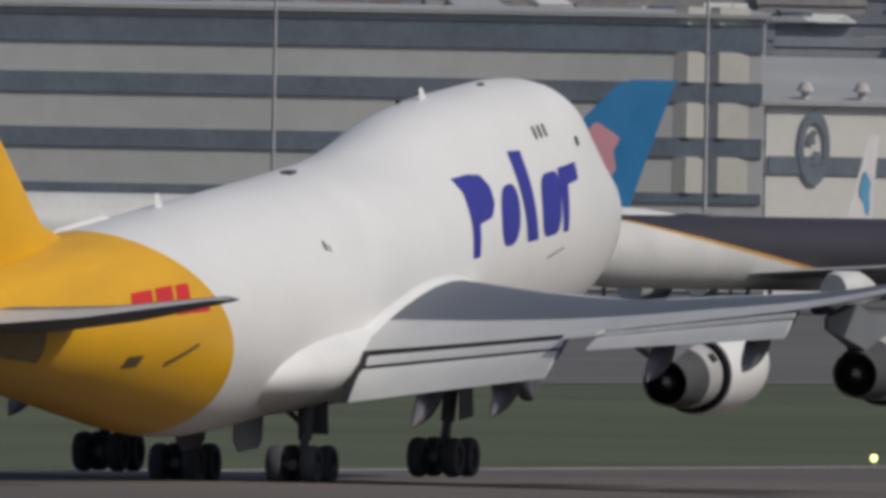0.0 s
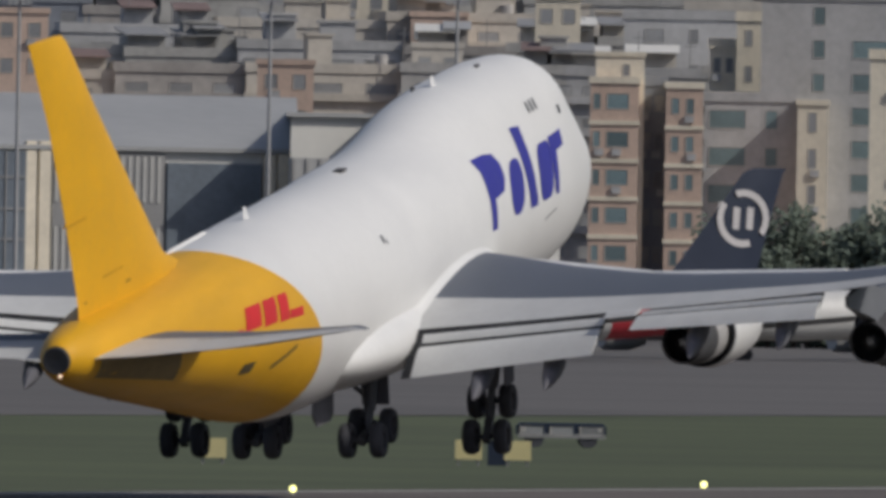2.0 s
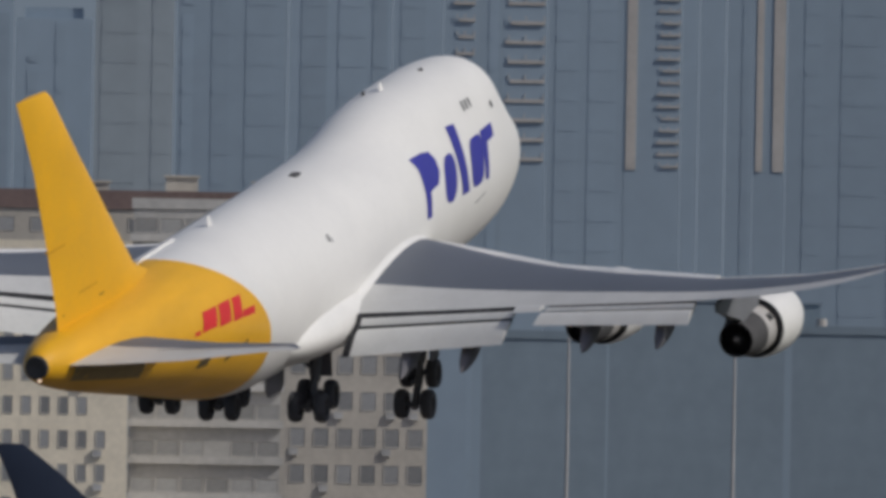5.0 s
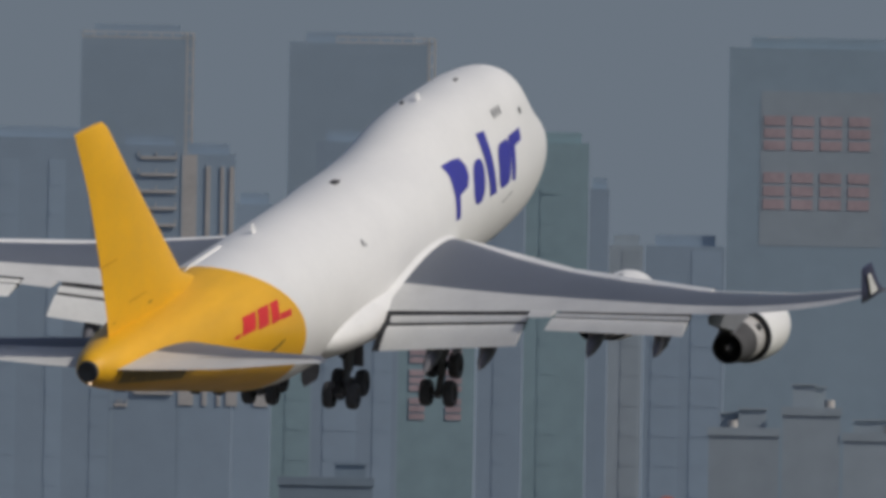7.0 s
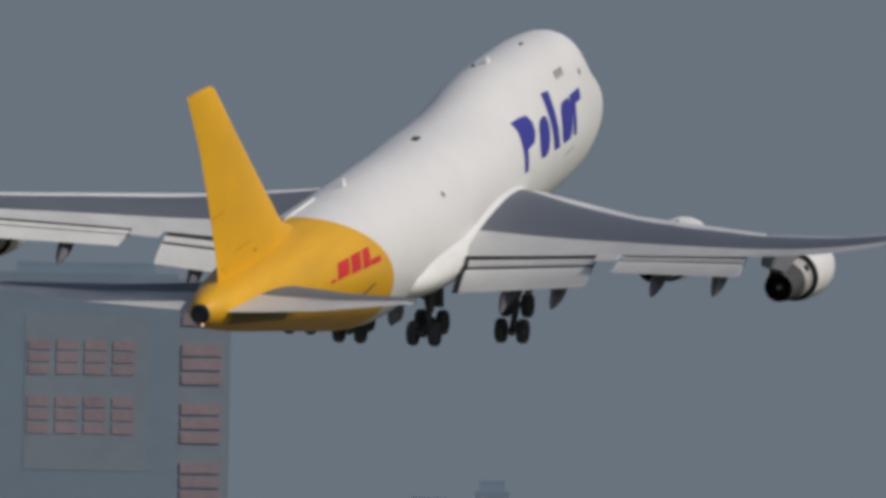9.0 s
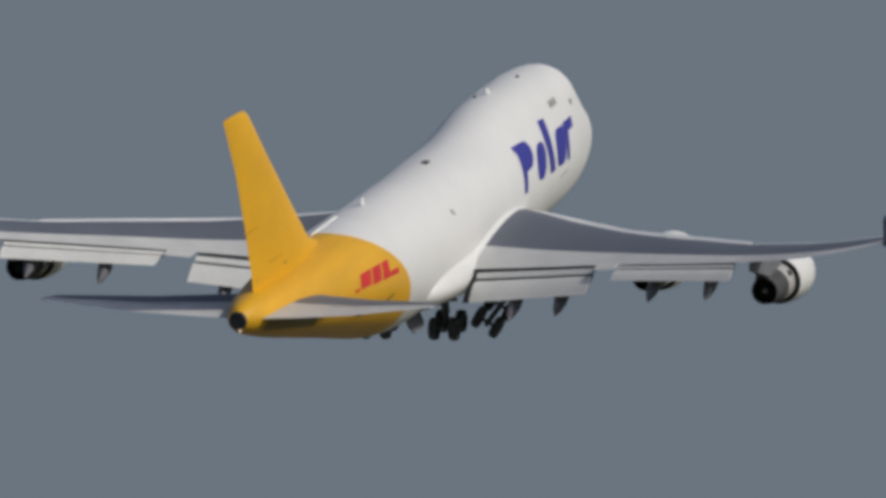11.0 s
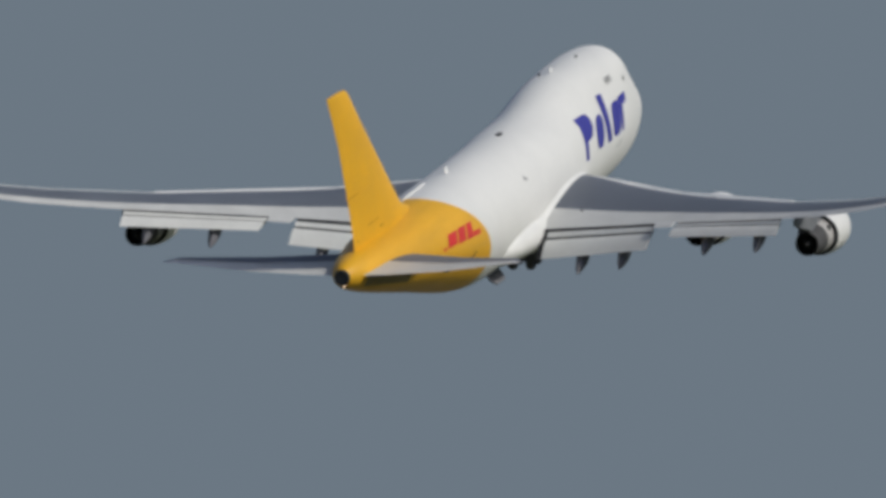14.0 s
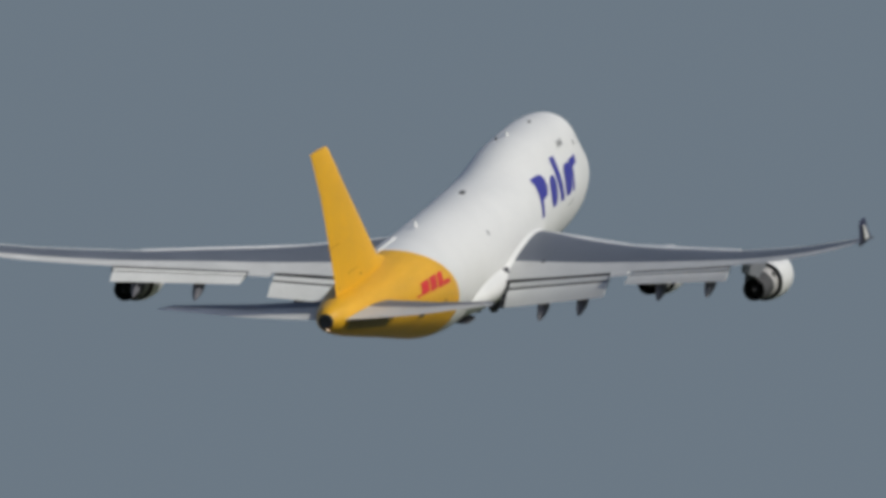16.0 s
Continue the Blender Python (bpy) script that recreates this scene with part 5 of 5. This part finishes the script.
def city():
    rnd = random.Random(4)
    # crowded old housing on the slope behind the hangars: long weathered terraces
    words = {"old": "brown-grey rendered", "umber": "sooty umber", "slate": "dark blue-grey", "tan": "tan rendered", "grey": "weathered grey"}
    for row, (d, y0, y1) in enumerate(((3640, 88, 62), (3720, 56, 26), (3800, 22, -14), (3890, -18, -56), (3990, -62, -105))):
        k = 150 + row * 70
        while k < 4380 - row * 60:
            wdt = rnd.uniform(150, 380)
            m = rnd.choice(["old", "umber", "slate", "old", "slate"] if k < 2600 else ["old", "tan", "umber", "old", "tan", "grey"])
            building(k, k + wdt, d, rnd.uniform(y1, y0), G[m], f"long {words[m]} terrace of walk-up flats", turn=rnd.choice([0, 3, 8]), depth=10,
                     cols=max(2, int(wdt / rnd.choice([60, 75, 95]))), wide=rnd.choice([1.3, 1.9, 2.6]), tall=rnd.choice([0.8, 1.0]), storey=2.9, huts=rnd.choice([0, 1, 2]),
                     sheds=rnd.choice([0, 1, 2, 3]), slabs=G[m] if rnd.random() < 0.5 else False, coolers=0.1)
            k += wdt * rnd.uniform(0.85, 1.05)
    for k0, k1, d, y, m, cols, label in (
            (1901, 2001, 3632, 41, "peach", 3, "small peach-washed flat block over the hangar roof"), (2078, 2236, 3660, -30, "grey", 6, "pale grey block behind scaffolding"),
            (2581, 2728, 3634, -29, "peach", 3, "narrow peach-tiled walk-up block"), (3099, 3199, 3625, 63, "peach", 2, "low peach-washed house behind a gable"),
            (3369, 3469, 3792, -22, "peach", 3, "peach-washed house on the slope"), (3372, 3462, 3650, 33, "tan", 2, "tan house with a flat roof"),
            (3589, 3669, 3700, -52, "cream", 2, "cream-washed narrow house on the slope"), (3240, 3330, 3880, -75, "cream", 2, "cream-washed narrow house on the slope")):
        building(k0, k1, d, y, G[m], label, depth=9, cols=cols, wide=1.0, tall=1.2, coolers=0.3, parapet=0.5)
    for k0, k1, d, y, wins, label in ((3689, 3775, 3586, 96, ((3701, 0.5), (3738, 1.8)), "peach-tiled stair bay with wide teal windows"),
                                      (3823, 3889, 3586, 105, ((3840, 0.55), (3866, 0.55)), "narrow peach-tiled bay with slit windows")):
        root = building(k0, k1, d, y, G["peach"], label, xs=wins, storey=3.35, tall=1.25, glass="teal", coolers=0.15, roof=G["cream"], parapet=0.6)
        z = height_at(y, d, (k0 + k1) / 2) - 3.35
        while z > 3:
            bm = bmesh.new()
            box(bm, -0.1, (k1 - k0) * d / 72000 + 0.1, -0.14, 0.0, z - 0.3, z + 0.1)
            part("storey_band", bm, G["cream"], root, "cream band between the storeys")
            z -= 3.35
    building(3698, 3784, 3588, 48, G["cream"], "cream stair head over a peach-tiled bay", xs=((3752, 0.5),), tall=0.9, first=0, storey=2.6, parapet=0.4, coolers=0)
    building(3775, 3823, 3592, 100, G["slate"], "blue-grey recessed wing between peach bays", xs=((3788, 0.7), (3811, 0.7)), storey=3.35, tall=1.3, coolers=0.5)
    building(3746, 3946, 3650, -17, G["grey"], "plain grey block behind the peach bays", xs=((3800, 1.6), (3870, 0.7)), tall=1.1)
    building(3899, 3948, 3622, 34, G["cream"], "cream-washed lower wing of a narrow block", xs=((3912, 0.5), (3934, 0.5)), tall=1.2, coolers=0.3)
    building(3946, 3989, 3621, -14, G["cream"], "cream-washed narrow block with few windows", xs=((3968, 0.5),), tall=1.3, coolers=0)
    building(3892, 4056, 3600, 129, G["grey"], "grey low block with a wide teal window on each floor", xs=((3932, 3.1), (4010, 0.9)), tall=1.5, glass="teal", storey=3.3)
    building(4056, 4110, 3596, 135, G["cream"], "low cream-washed bay before a grey gable", xs=((4083, 0.6),), tall=1.6, parapet=0.5)
    root = building(3990, 4362, 3600, -50, G["grey"], "big grey apartment block with narrow and wide teal windows", xs=((4092, 0.9), (4183, 3.0), (4321, 2.8)), storey=2.95, tall=1.45, glass="teal", parapet=0.7, coolers=0.35, depth=16)
    h = height_at(-50, 3600, 4176)
    for k, kt in ((4155, 4126), (4345, 4345)):
        x, xt = (k - 3990) / 20, (kt - 3990) / 20
        bm = bmesh.new()
        box(bm, x - 1.7, x + 1.7, 2, 6, h, h + 2.9)
        box(bm, x - 2.0, x + 2.0, 1.7, 6.3, h + 2.9, h + 3.15)
        part("stair_hut", bm, G["cream"], root)
        for dx in (-0.75, 0.75):
            bm = bmesh.new()
            tube(bm, (xt + dx, 4, h), (xt + dx, 4, h + 6.6), 0.62, 0.62, 14)
            tube(bm, (xt + dx, 4, h + 6.6), (xt + dx, 4, h + 6.9), 0.62, 0.2, 14)
            part("flue", bm, G["shed"], root, "pale metal roof flue")
    building(4364, 4608, 3600, -66, G["cream"], "cream six-storey apartment block with wide windows", turn=3, depth=14, cols=6, wide=1.62, tall=1.45, storey=3.0, side_cols=3, coolers=0.6, parapet=1.1)
    root = empty("billboard", Matrix.Translation(spot(4700, 3530)), "blank white billboard on posts behind the shop", "billboard", "street boards")
    bm = bmesh.new()
    box(bm, 0, 4.0, 0, 0.3, height_at(200, 3530, 4700), height_at(129, 3530, 4700))
    part("board", bm, G["shed"], root)
    for x in (0.6, 3.4):
        bm = bmesh.new()
        box(bm, x - 0.12, x + 0.12, 0.05, 0.25, 0, height_at(200, 3530, 4700))
        part("post", bm, G["steel"], root)
    building(4609, 4660, 3600, 118, G["cream"], "cream stair wing of an apartment block", cols=1, wide=1.2)
    building(4183, 4285, 3500, 54, G["cream"], "cream low apartment block with slit windows", xs=((4226, 0.5), (4262, 0.5)), tall=1.7, storey=3.6, coolers=0.2)
    building(4660, 5070, 3540, 212, G["brick"], "low red-brown shop building with orange pilasters", cols=0, storey=4.2, name="shop_building")
    shop = bpy.data.objects["shop_building"]
    for k0, k1 in ((4795, 4882), (4975, 5048)):
        bm = bmesh.new()
        box(bm, (k0 - 4660) * 3540 / 72000, (k1 - 4660) * 3540 / 72000, -0.12, 0.05, height_at(312, 3540, 4865), height_at(244, 3540, 4865))
        part("shop_window", bm, G["shopglass"], shop, "pale shop window")
        for i in (1, 2):
            bm = bmesh.new()
            x = (k0 + (k1 - k0) * i / 3 - 4660) * 3540 / 72000
            box(bm, x - 0.06, x + 0.06, -0.2, -0.12, height_at(312, 3540, 4865), height_at(244, 3540, 4865))
            part("window_bar", bm, G["steel"], shop)
    for k in (4780, 4890, 4965, 5055):
        root = empty("pilaster_tower", Matrix.Translation(spot(k, 3536)), "orange-tiled pilaster before the shop front", "pilaster", "shop pilasters")
        bm = bmesh.new()
        box(bm, -0.5, 0.5, -0.4, 0.3, 0, height_at(212, 3540, k) + 0.6)
        part("shaft", bm, G["orange"], root)
    building(4740, 5074, 3620, 54, G["old"], "brown-grey apartment block with wide teal windows", xs=((4801, 2.0), (4888, 2.0), (4976, 2.2), (5040, 0.8)), tall=1.4, storey=2.95, glass="teal", roof=G["tan"], coolers=0.5)
    building(5074, 5186, 3570, 38, G["creampeach"], "cream-peach tower block with slit windows", xs=((5090, 0.75), (5118, 0.6), (5151, 0.65)), tall=1.7, storey=3.15, parapet=0.5, depth=14, coolers=0.25)
    building(4975, 5322, 3640, -32, G["slate"], "plain dark slate-clad office block", cols=0)
    building(5184, 5414, 3572, 150, G["navy"], "dark navy-clad low office block behind a banner", xs=((5388, 1.2),), tall=1.4)
    # pale steel frame on the low office roof
    root = empty("roof_frame", Matrix.Translation(spot(5258, 3576, height_at(150, 3572, 5299))), "pale steel frame on a dark office roof", "frame", "street boards")
    top = height_at(-30, 3576, 5262) - height_at(150, 3572, 5299)
    for name, x0, x1, z0, z1 in (("post", 0, 0.8, 0, top), ("rail", 0.8, 8.6, top * 0.72, top * 0.72 + 0.55), ("post", 3.5, 3.9, 0, top * 0.72), ("post", 8.3, 8.6, 0, top * 0.72), ("cabin", 2.4, 5.2, 0.9, 2.4), ("sill_beam", 2.2, 5.5, 0.5, 0.9)):
        bm = bmesh.new()
        box(bm, x0, x1, 0, 0.6, z0, z1)
        bmesh.ops.bevel(bm, geom=bm.edges[:], offset=0.05, segments=1, affect="EDGES")
        part(name, bm, G["ledge"], root)
    bm = bmesh.new()
    for x in (2.5, 5.0):
        box(bm, x, x + 0.2, 0.1, 0.5, 0, 0.5)
    part("cabin_foot", bm, G["steel"], root)
    root = empty("banner", Matrix.Translation(spot(5326, 3560)), "tall yellow cloth banner on a facade", "banner")
    bm = bmesh.new()
    box(bm, 0, 1.85, -0.05, 0.05, height_at(337, 3560, 5340), height_at(165, 3560, 5340))
    part("cloth", bm, G["banner"], root)
    for i in range(5):
        bm = bmesh.new()
        z = height_at(330, 3560, 5340) + i * 1.55
        box(bm, 0.55, 1.3, -0.09, -0.05, z + 0.3, z + 1.1)
        part("writing_bar", bm, G["orange"], root)
    bm = bmesh.new()
    box(bm, 0.8, 1.0, -0.04, 0.04, 0, height_at(337, 3560, 5340))
    part("post", bm, G["steel"], root)
    building(5416, 5664, 3500, 74, G["grey"], "grey-rendered apartment wing with small windows", xs=((5443, 0.65), (5466, 0.65), (5562, 1.3)), tall=1.2, storey=2.9, huts=1, depth=14, roof=G["slate"], coolers=0.1)
    building(5666, 6060, 3499, 88, G["cream"], "cream apartment block with narrow windows and a cornice", depth=20, xs=[(5725, 2.0)] + [(5814 + 33 * i, 0.7) for i in range(7)], tall=1.4, storey=2.9, huts=1, roof=G["cream"], parapet=1.2, coolers=0.1)
    building(6064, 6330, 3520, 10, G["grey"], "grey banded apartment block", cols=6, wide=1.8, tall=1.2, slabs=G["grey"], storey=3.2)
    building(6340, 6590, 3560, 60, G["tan"], "tan rendered apartment block with roof huts", cols=6, wide=1.2, huts=2)
    # long brown roofs behind
    for k0, k1, y in ((4606, 5200, -66), (5210, 5800, -36), (5810, 6500, -22)):
        building(k0, k1, 3820, y + 34, G["tan"], "long low block with a brown tiled roof", cols=12, wide=1.4, tall=1.2, roof=G["rooftile"] if k0 > 5500 else G["slate"], parapet=1.8, huts=3)
    # long name board on the dark office roof
    root = empty("name_board", Matrix.Translation(spot(4925, 3590)), "dark name board with a pale diamond and unreadable writing", "sign", "street boards")
    z0, z1 = height_at(52, 3590, 4925), height_at(-33, 3590, 4925)
    bm = bmesh.new()
    box(bm, 0, 6.9, 0, 0.4, z0, z1)
    part("board", bm, G["band"], root)
    bm = bmesh.new()
    zm = (z0 + z1) / 2
    loft(bm, [[(0.7, y, zm), (1.15, y, zm + 0.5), (1.6, y, zm), (1.15, y, zm - 0.5)] for y in (-0.08, 0)])
    part("diamond_mark", bm, G["shed"], root)
    for i in range(5):
        bm = bmesh.new()
        box(bm, 1.95 + i * 0.9, 2.6 + i * 0.9, -0.06, 0, zm - 0.38, zm + 0.38)
        part("writing_bar", bm, G["ledge"], root)
    for x in (0.5, 6.4):
        bm = bmesh.new()
        box(bm, x - 0.1, x + 0.1, 0.1, 0.3, 0, z0)
        part("post", bm, G["steel"], root)
    # trees along the airport road
    for i in range(22):
        tree(4230 + i * 27 + rnd.uniform(-8, 8), 3420 + rnd.uniform(-40, 40), rnd.uniform(8, 11.5), 100 + i)
    for i in range(12):
        tree(3960 + i * 24, 3440, rnd.uniform(8, 12), 140 + i)
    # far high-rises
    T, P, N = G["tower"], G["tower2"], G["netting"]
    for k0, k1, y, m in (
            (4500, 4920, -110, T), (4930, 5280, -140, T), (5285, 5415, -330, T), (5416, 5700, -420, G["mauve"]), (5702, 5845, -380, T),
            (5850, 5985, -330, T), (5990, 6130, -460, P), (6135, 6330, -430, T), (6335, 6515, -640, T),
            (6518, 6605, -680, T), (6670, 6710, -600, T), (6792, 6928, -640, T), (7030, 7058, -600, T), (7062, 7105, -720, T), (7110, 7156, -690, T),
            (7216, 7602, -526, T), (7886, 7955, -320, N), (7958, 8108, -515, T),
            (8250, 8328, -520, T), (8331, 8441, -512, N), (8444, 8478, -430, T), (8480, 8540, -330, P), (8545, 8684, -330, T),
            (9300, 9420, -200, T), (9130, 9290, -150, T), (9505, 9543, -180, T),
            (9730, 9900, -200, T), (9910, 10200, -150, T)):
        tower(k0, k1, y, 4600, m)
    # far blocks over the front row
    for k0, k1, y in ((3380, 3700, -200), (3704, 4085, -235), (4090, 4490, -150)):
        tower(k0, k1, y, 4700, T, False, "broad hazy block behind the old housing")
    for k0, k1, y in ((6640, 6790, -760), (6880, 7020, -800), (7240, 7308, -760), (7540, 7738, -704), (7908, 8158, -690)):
        tower(k0, k1, y, 4760, G["far"], False, "big plain block with haze grey-blue in its colour")
    # residential towers: pale balcony bays on blue-grey shafts
    for k0, k1, y, bays in (
            (6608, 6668, -640, ((6624, 6662, -600, 1.9),)),
            (6712, 6790, -560, ((6716, 6786, -500, 2.2),)),
            (6930, 7028, -525, ((6932, 6950, -518, 0), (6986, 7026, -515, 1.35))),
            (7158, 7214, -512, ((7162, 7174, -506, 0), (7192, 7212, -506, 0))),
            (7606, 7720, -508, ((7608, 7632, -440, 1.9), (7638, 7712, -492, 1.9))),
            (7722, 7816, -492, ((7722, 7748, -490, 0), (7764, 7772, -470, 0), (7790, 7796, -470, 0), (7806, 7814, -470, 0))),
            (7818, 7884, -404, ((7814, 7826, -318, 0), (7856, 7880, -318, 0), (7828, 7855, -320, 4.4))),
            (9421, 9503, -262, ((9425, 9437, -262, 0), (9487, 9500, -262, 0), (9440, 9484, -255, 1.9))),
            (9545, 9605, -290, ((9555, 9560, -280, 0), (9560, 9600, -200, 2.0))),
            (9610, 9726, -255, ((9612, 9624, -250, 0), (9628, 9690, -250, 1.9), (9694, 9704, -250, 0)))):
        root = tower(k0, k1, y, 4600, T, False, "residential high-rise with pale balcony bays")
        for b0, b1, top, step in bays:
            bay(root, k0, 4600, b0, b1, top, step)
    # tall office with haze-dulled red sign bars, and a netted block with two upright signs
    office = tower(8687, 9012, -680, 4600, G["office"], False, "blue-grey office tower with haze-dulled red sign bars")
    for name, k0, k1, y0, y1, m, out in (("sign_wing", 9012, 9108, 300, -672, "tower2", -0.02), ("facade_panel", 8744, 8962, -330, -604, "tower2", 0.03), ("roof_plant", 8755, 8800, -680, -700, "ledge", -2.0), ("roof_plant", 8890, 8965, -680, -694, "ledge", -2.0)):
        bm = bmesh.new()
        box(bm, (k0 - 8687) * 4600 / 72000, (k1 - 8687) * 4600 / 72000, -out, 6 - out, height_at(y0, 4600, 8687), height_at(y1, 4600, 8687))
        part(name, bm, G[m], office)
    for y0, y1 in ((-560, -500), (-460, -395)):
        for i in range(4):
            sign_bar(office, 8750 + 50 * i, 8750 + 50 * i + 38, y0, y1, 8687, 4600)
    for i in range(5):
        sign_bar(office, 9022, 9092, -660 + i * 104, -590 + i * 104, 8687, 4600)
    netted = tower(8110, 8245, -512, 4600, N, False, "high-rise wrapped in green site netting with red signs")
    for k in (8130, 8195):
        for i in range(6):
            sign_bar(netted, k, k + 28, -310 + i * 50, -272 + i * 50, 8110, 4600)
    # lower blocks at the towers' feet
    k = 6350
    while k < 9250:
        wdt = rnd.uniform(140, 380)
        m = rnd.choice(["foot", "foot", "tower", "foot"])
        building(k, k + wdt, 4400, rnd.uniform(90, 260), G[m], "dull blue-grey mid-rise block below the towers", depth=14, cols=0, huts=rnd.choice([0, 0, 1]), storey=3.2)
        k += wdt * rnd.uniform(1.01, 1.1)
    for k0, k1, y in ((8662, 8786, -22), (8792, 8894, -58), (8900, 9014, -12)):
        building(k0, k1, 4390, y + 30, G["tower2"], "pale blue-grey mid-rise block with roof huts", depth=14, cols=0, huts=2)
    crane(7732, 4750, -704, 7540, 7740)
    crane(8160, 4750, -694, 7990, 8165)
    crane(7309, 4750, -860, 7240, 7330)
    for k, y in ((6838, 192), (7132, 180), (7997, 159)):
        mast(k, 3900, y)
    # red clover-shaped sign on a low roof
    root = empty("roof_sign", Matrix.Translation(spot(8591, 4350)), "red clover-shaped sign on posts over a low roof", "sign", "street boards")
    bm = bmesh.new()
    z = height_at(150, 4350, 8591)
    for x, dz, r in ((-1.4, -0.9, 1.25), (1.4, -0.9, 1.25), (0, 0.9, 1.25), (0, -0.3, 1.0)):
        tube(bm, (x, 0.04 * dz + 0.1 * x, z + dz), (x, 0.5, z + dz), r, r, 16)
    part("board", bm, G["flower"], root)
    bm = bmesh.new()
    for x in (-1.3, 1.3):
        tube(bm, (x, 0.15, 0), (x, 0.15, z - 1.2), 0.12, 0.12, 6)
    part("post", bm, G["steel"], root)


def sign_bar(root, k0, k1, y0, y1, at, dist):
    """One unreadable sign on a tower's front, as plain bars."""
    ppm = 72000 / dist
    x0, x1 = (k0 - at) / ppm, (k1 - at) / ppm
    bm = bmesh.new()
    z0, z1 = height_at(y1, dist, at), height_at(y0, dist, at)
    for f0, f1 in ((0, 0.27), (0.36, 0.63), (0.72, 1)):
        box(bm, x0, x1, -0.09, 0, z0 + (z1 - z0) * f0, z0 + (z1 - z0) * f1)
    part("sign_bar", bm, G["sign"], root, "red sign bars, dulled by haze in their colour")


city()


# ---- what moves ----
def motions():
    rows = []
    for t, x, y, z, h, p, r in FLIGHT:
        m = Matrix.Translation((x, y, z)) @ Matrix.Rotation(radians(-h), 4, "Z") @ Matrix.Rotation(radians(p), 4, "X") @ Matrix.Rotation(radians(r), 4, "Y")
        rows.append((t, m))
    walk(JET, rows)
    walk(BUS, [(t, Matrix.Translation(spot(k, 2440))) for t, k in ((0.0, 4566), (2.5, 4776), (3.5, 4860), (3.7, 4877), (16.0, 5910))])
    fold = [(0.0, 0), (0.3, 0), (1.0, 0), (9.3, 0), (10.8, 0.30), (11.5, 0.46), (12.5, 0.64), (13.5, 0.84), (14.0, 0.90), (15.0, 0.97), (15.6, 1), (16.0, 1)]
    fold_nose = [(0.0, 0), (0.3, 0), (1.0, 0), (10.9, 0), (11.6, 0.15), (12.6, 0.6), (13.6, 1), (16.0, 1)]
    fold_body = [(0.0, 0), (0.3, 0), (1.0, 0), (9.6, 0), (10.8, 0.42), (11.5, 0.52), (12.5, 0.64), (13.5, 0.84), (14.0, 0.90), (15.0, 0.97), (15.6, 1), (16.0, 1)]
    for door, hinge, side in BELLY_DOORS:
        rows = [(t, Matrix.Translation(hinge) @ Matrix.Rotation(radians(-78 * f) * side, 4, "Y") @ Matrix.Translation(-hinge)) for t, f in ((0, 0), (9.3, 0), (11.0, 0.3), (12.5, 0.45), (14.2, 0.55), (15.6, 1), (16, 1))]
        walk(door, rows)
    for leg, tr, hinge, foot, kind, side, tilt in GEAR:
        legs, trucks = [], []
        for t, f in {"wing": fold, "body": fold_body, "nose": fold_nose}[kind]:
            if kind == "wing":
                turn = Matrix.Rotation(radians(84 * f) * side, 4, "Y")
            elif kind == "body":
                turn = Matrix.Rotation(radians(88 * f), 4, "X")
            else:
                turn = Matrix.Rotation(radians(98 * f), 4, "X")
            base = Matrix.Translation(hinge - MID + Vector((0, 0, 0.45 * f if kind == "body" else 0.15 * f))) @ turn
            legs.append((t, base))
            if tr:
                air = min(1, max(0, (t - 0.2) / 0.8)) * (1 - f)
                nose_up = -5 * (1 - min(1, t / 1.0)) + tilt * air - (88 * f if kind == "body" else 0)
                trucks.append((t, base @ Matrix.Translation(foot - hinge) @ Matrix.Rotation(radians(nose_up), 4, "X")))
        walk(leg, legs)
        if tr:
            walk(tr, trucks)


motions()
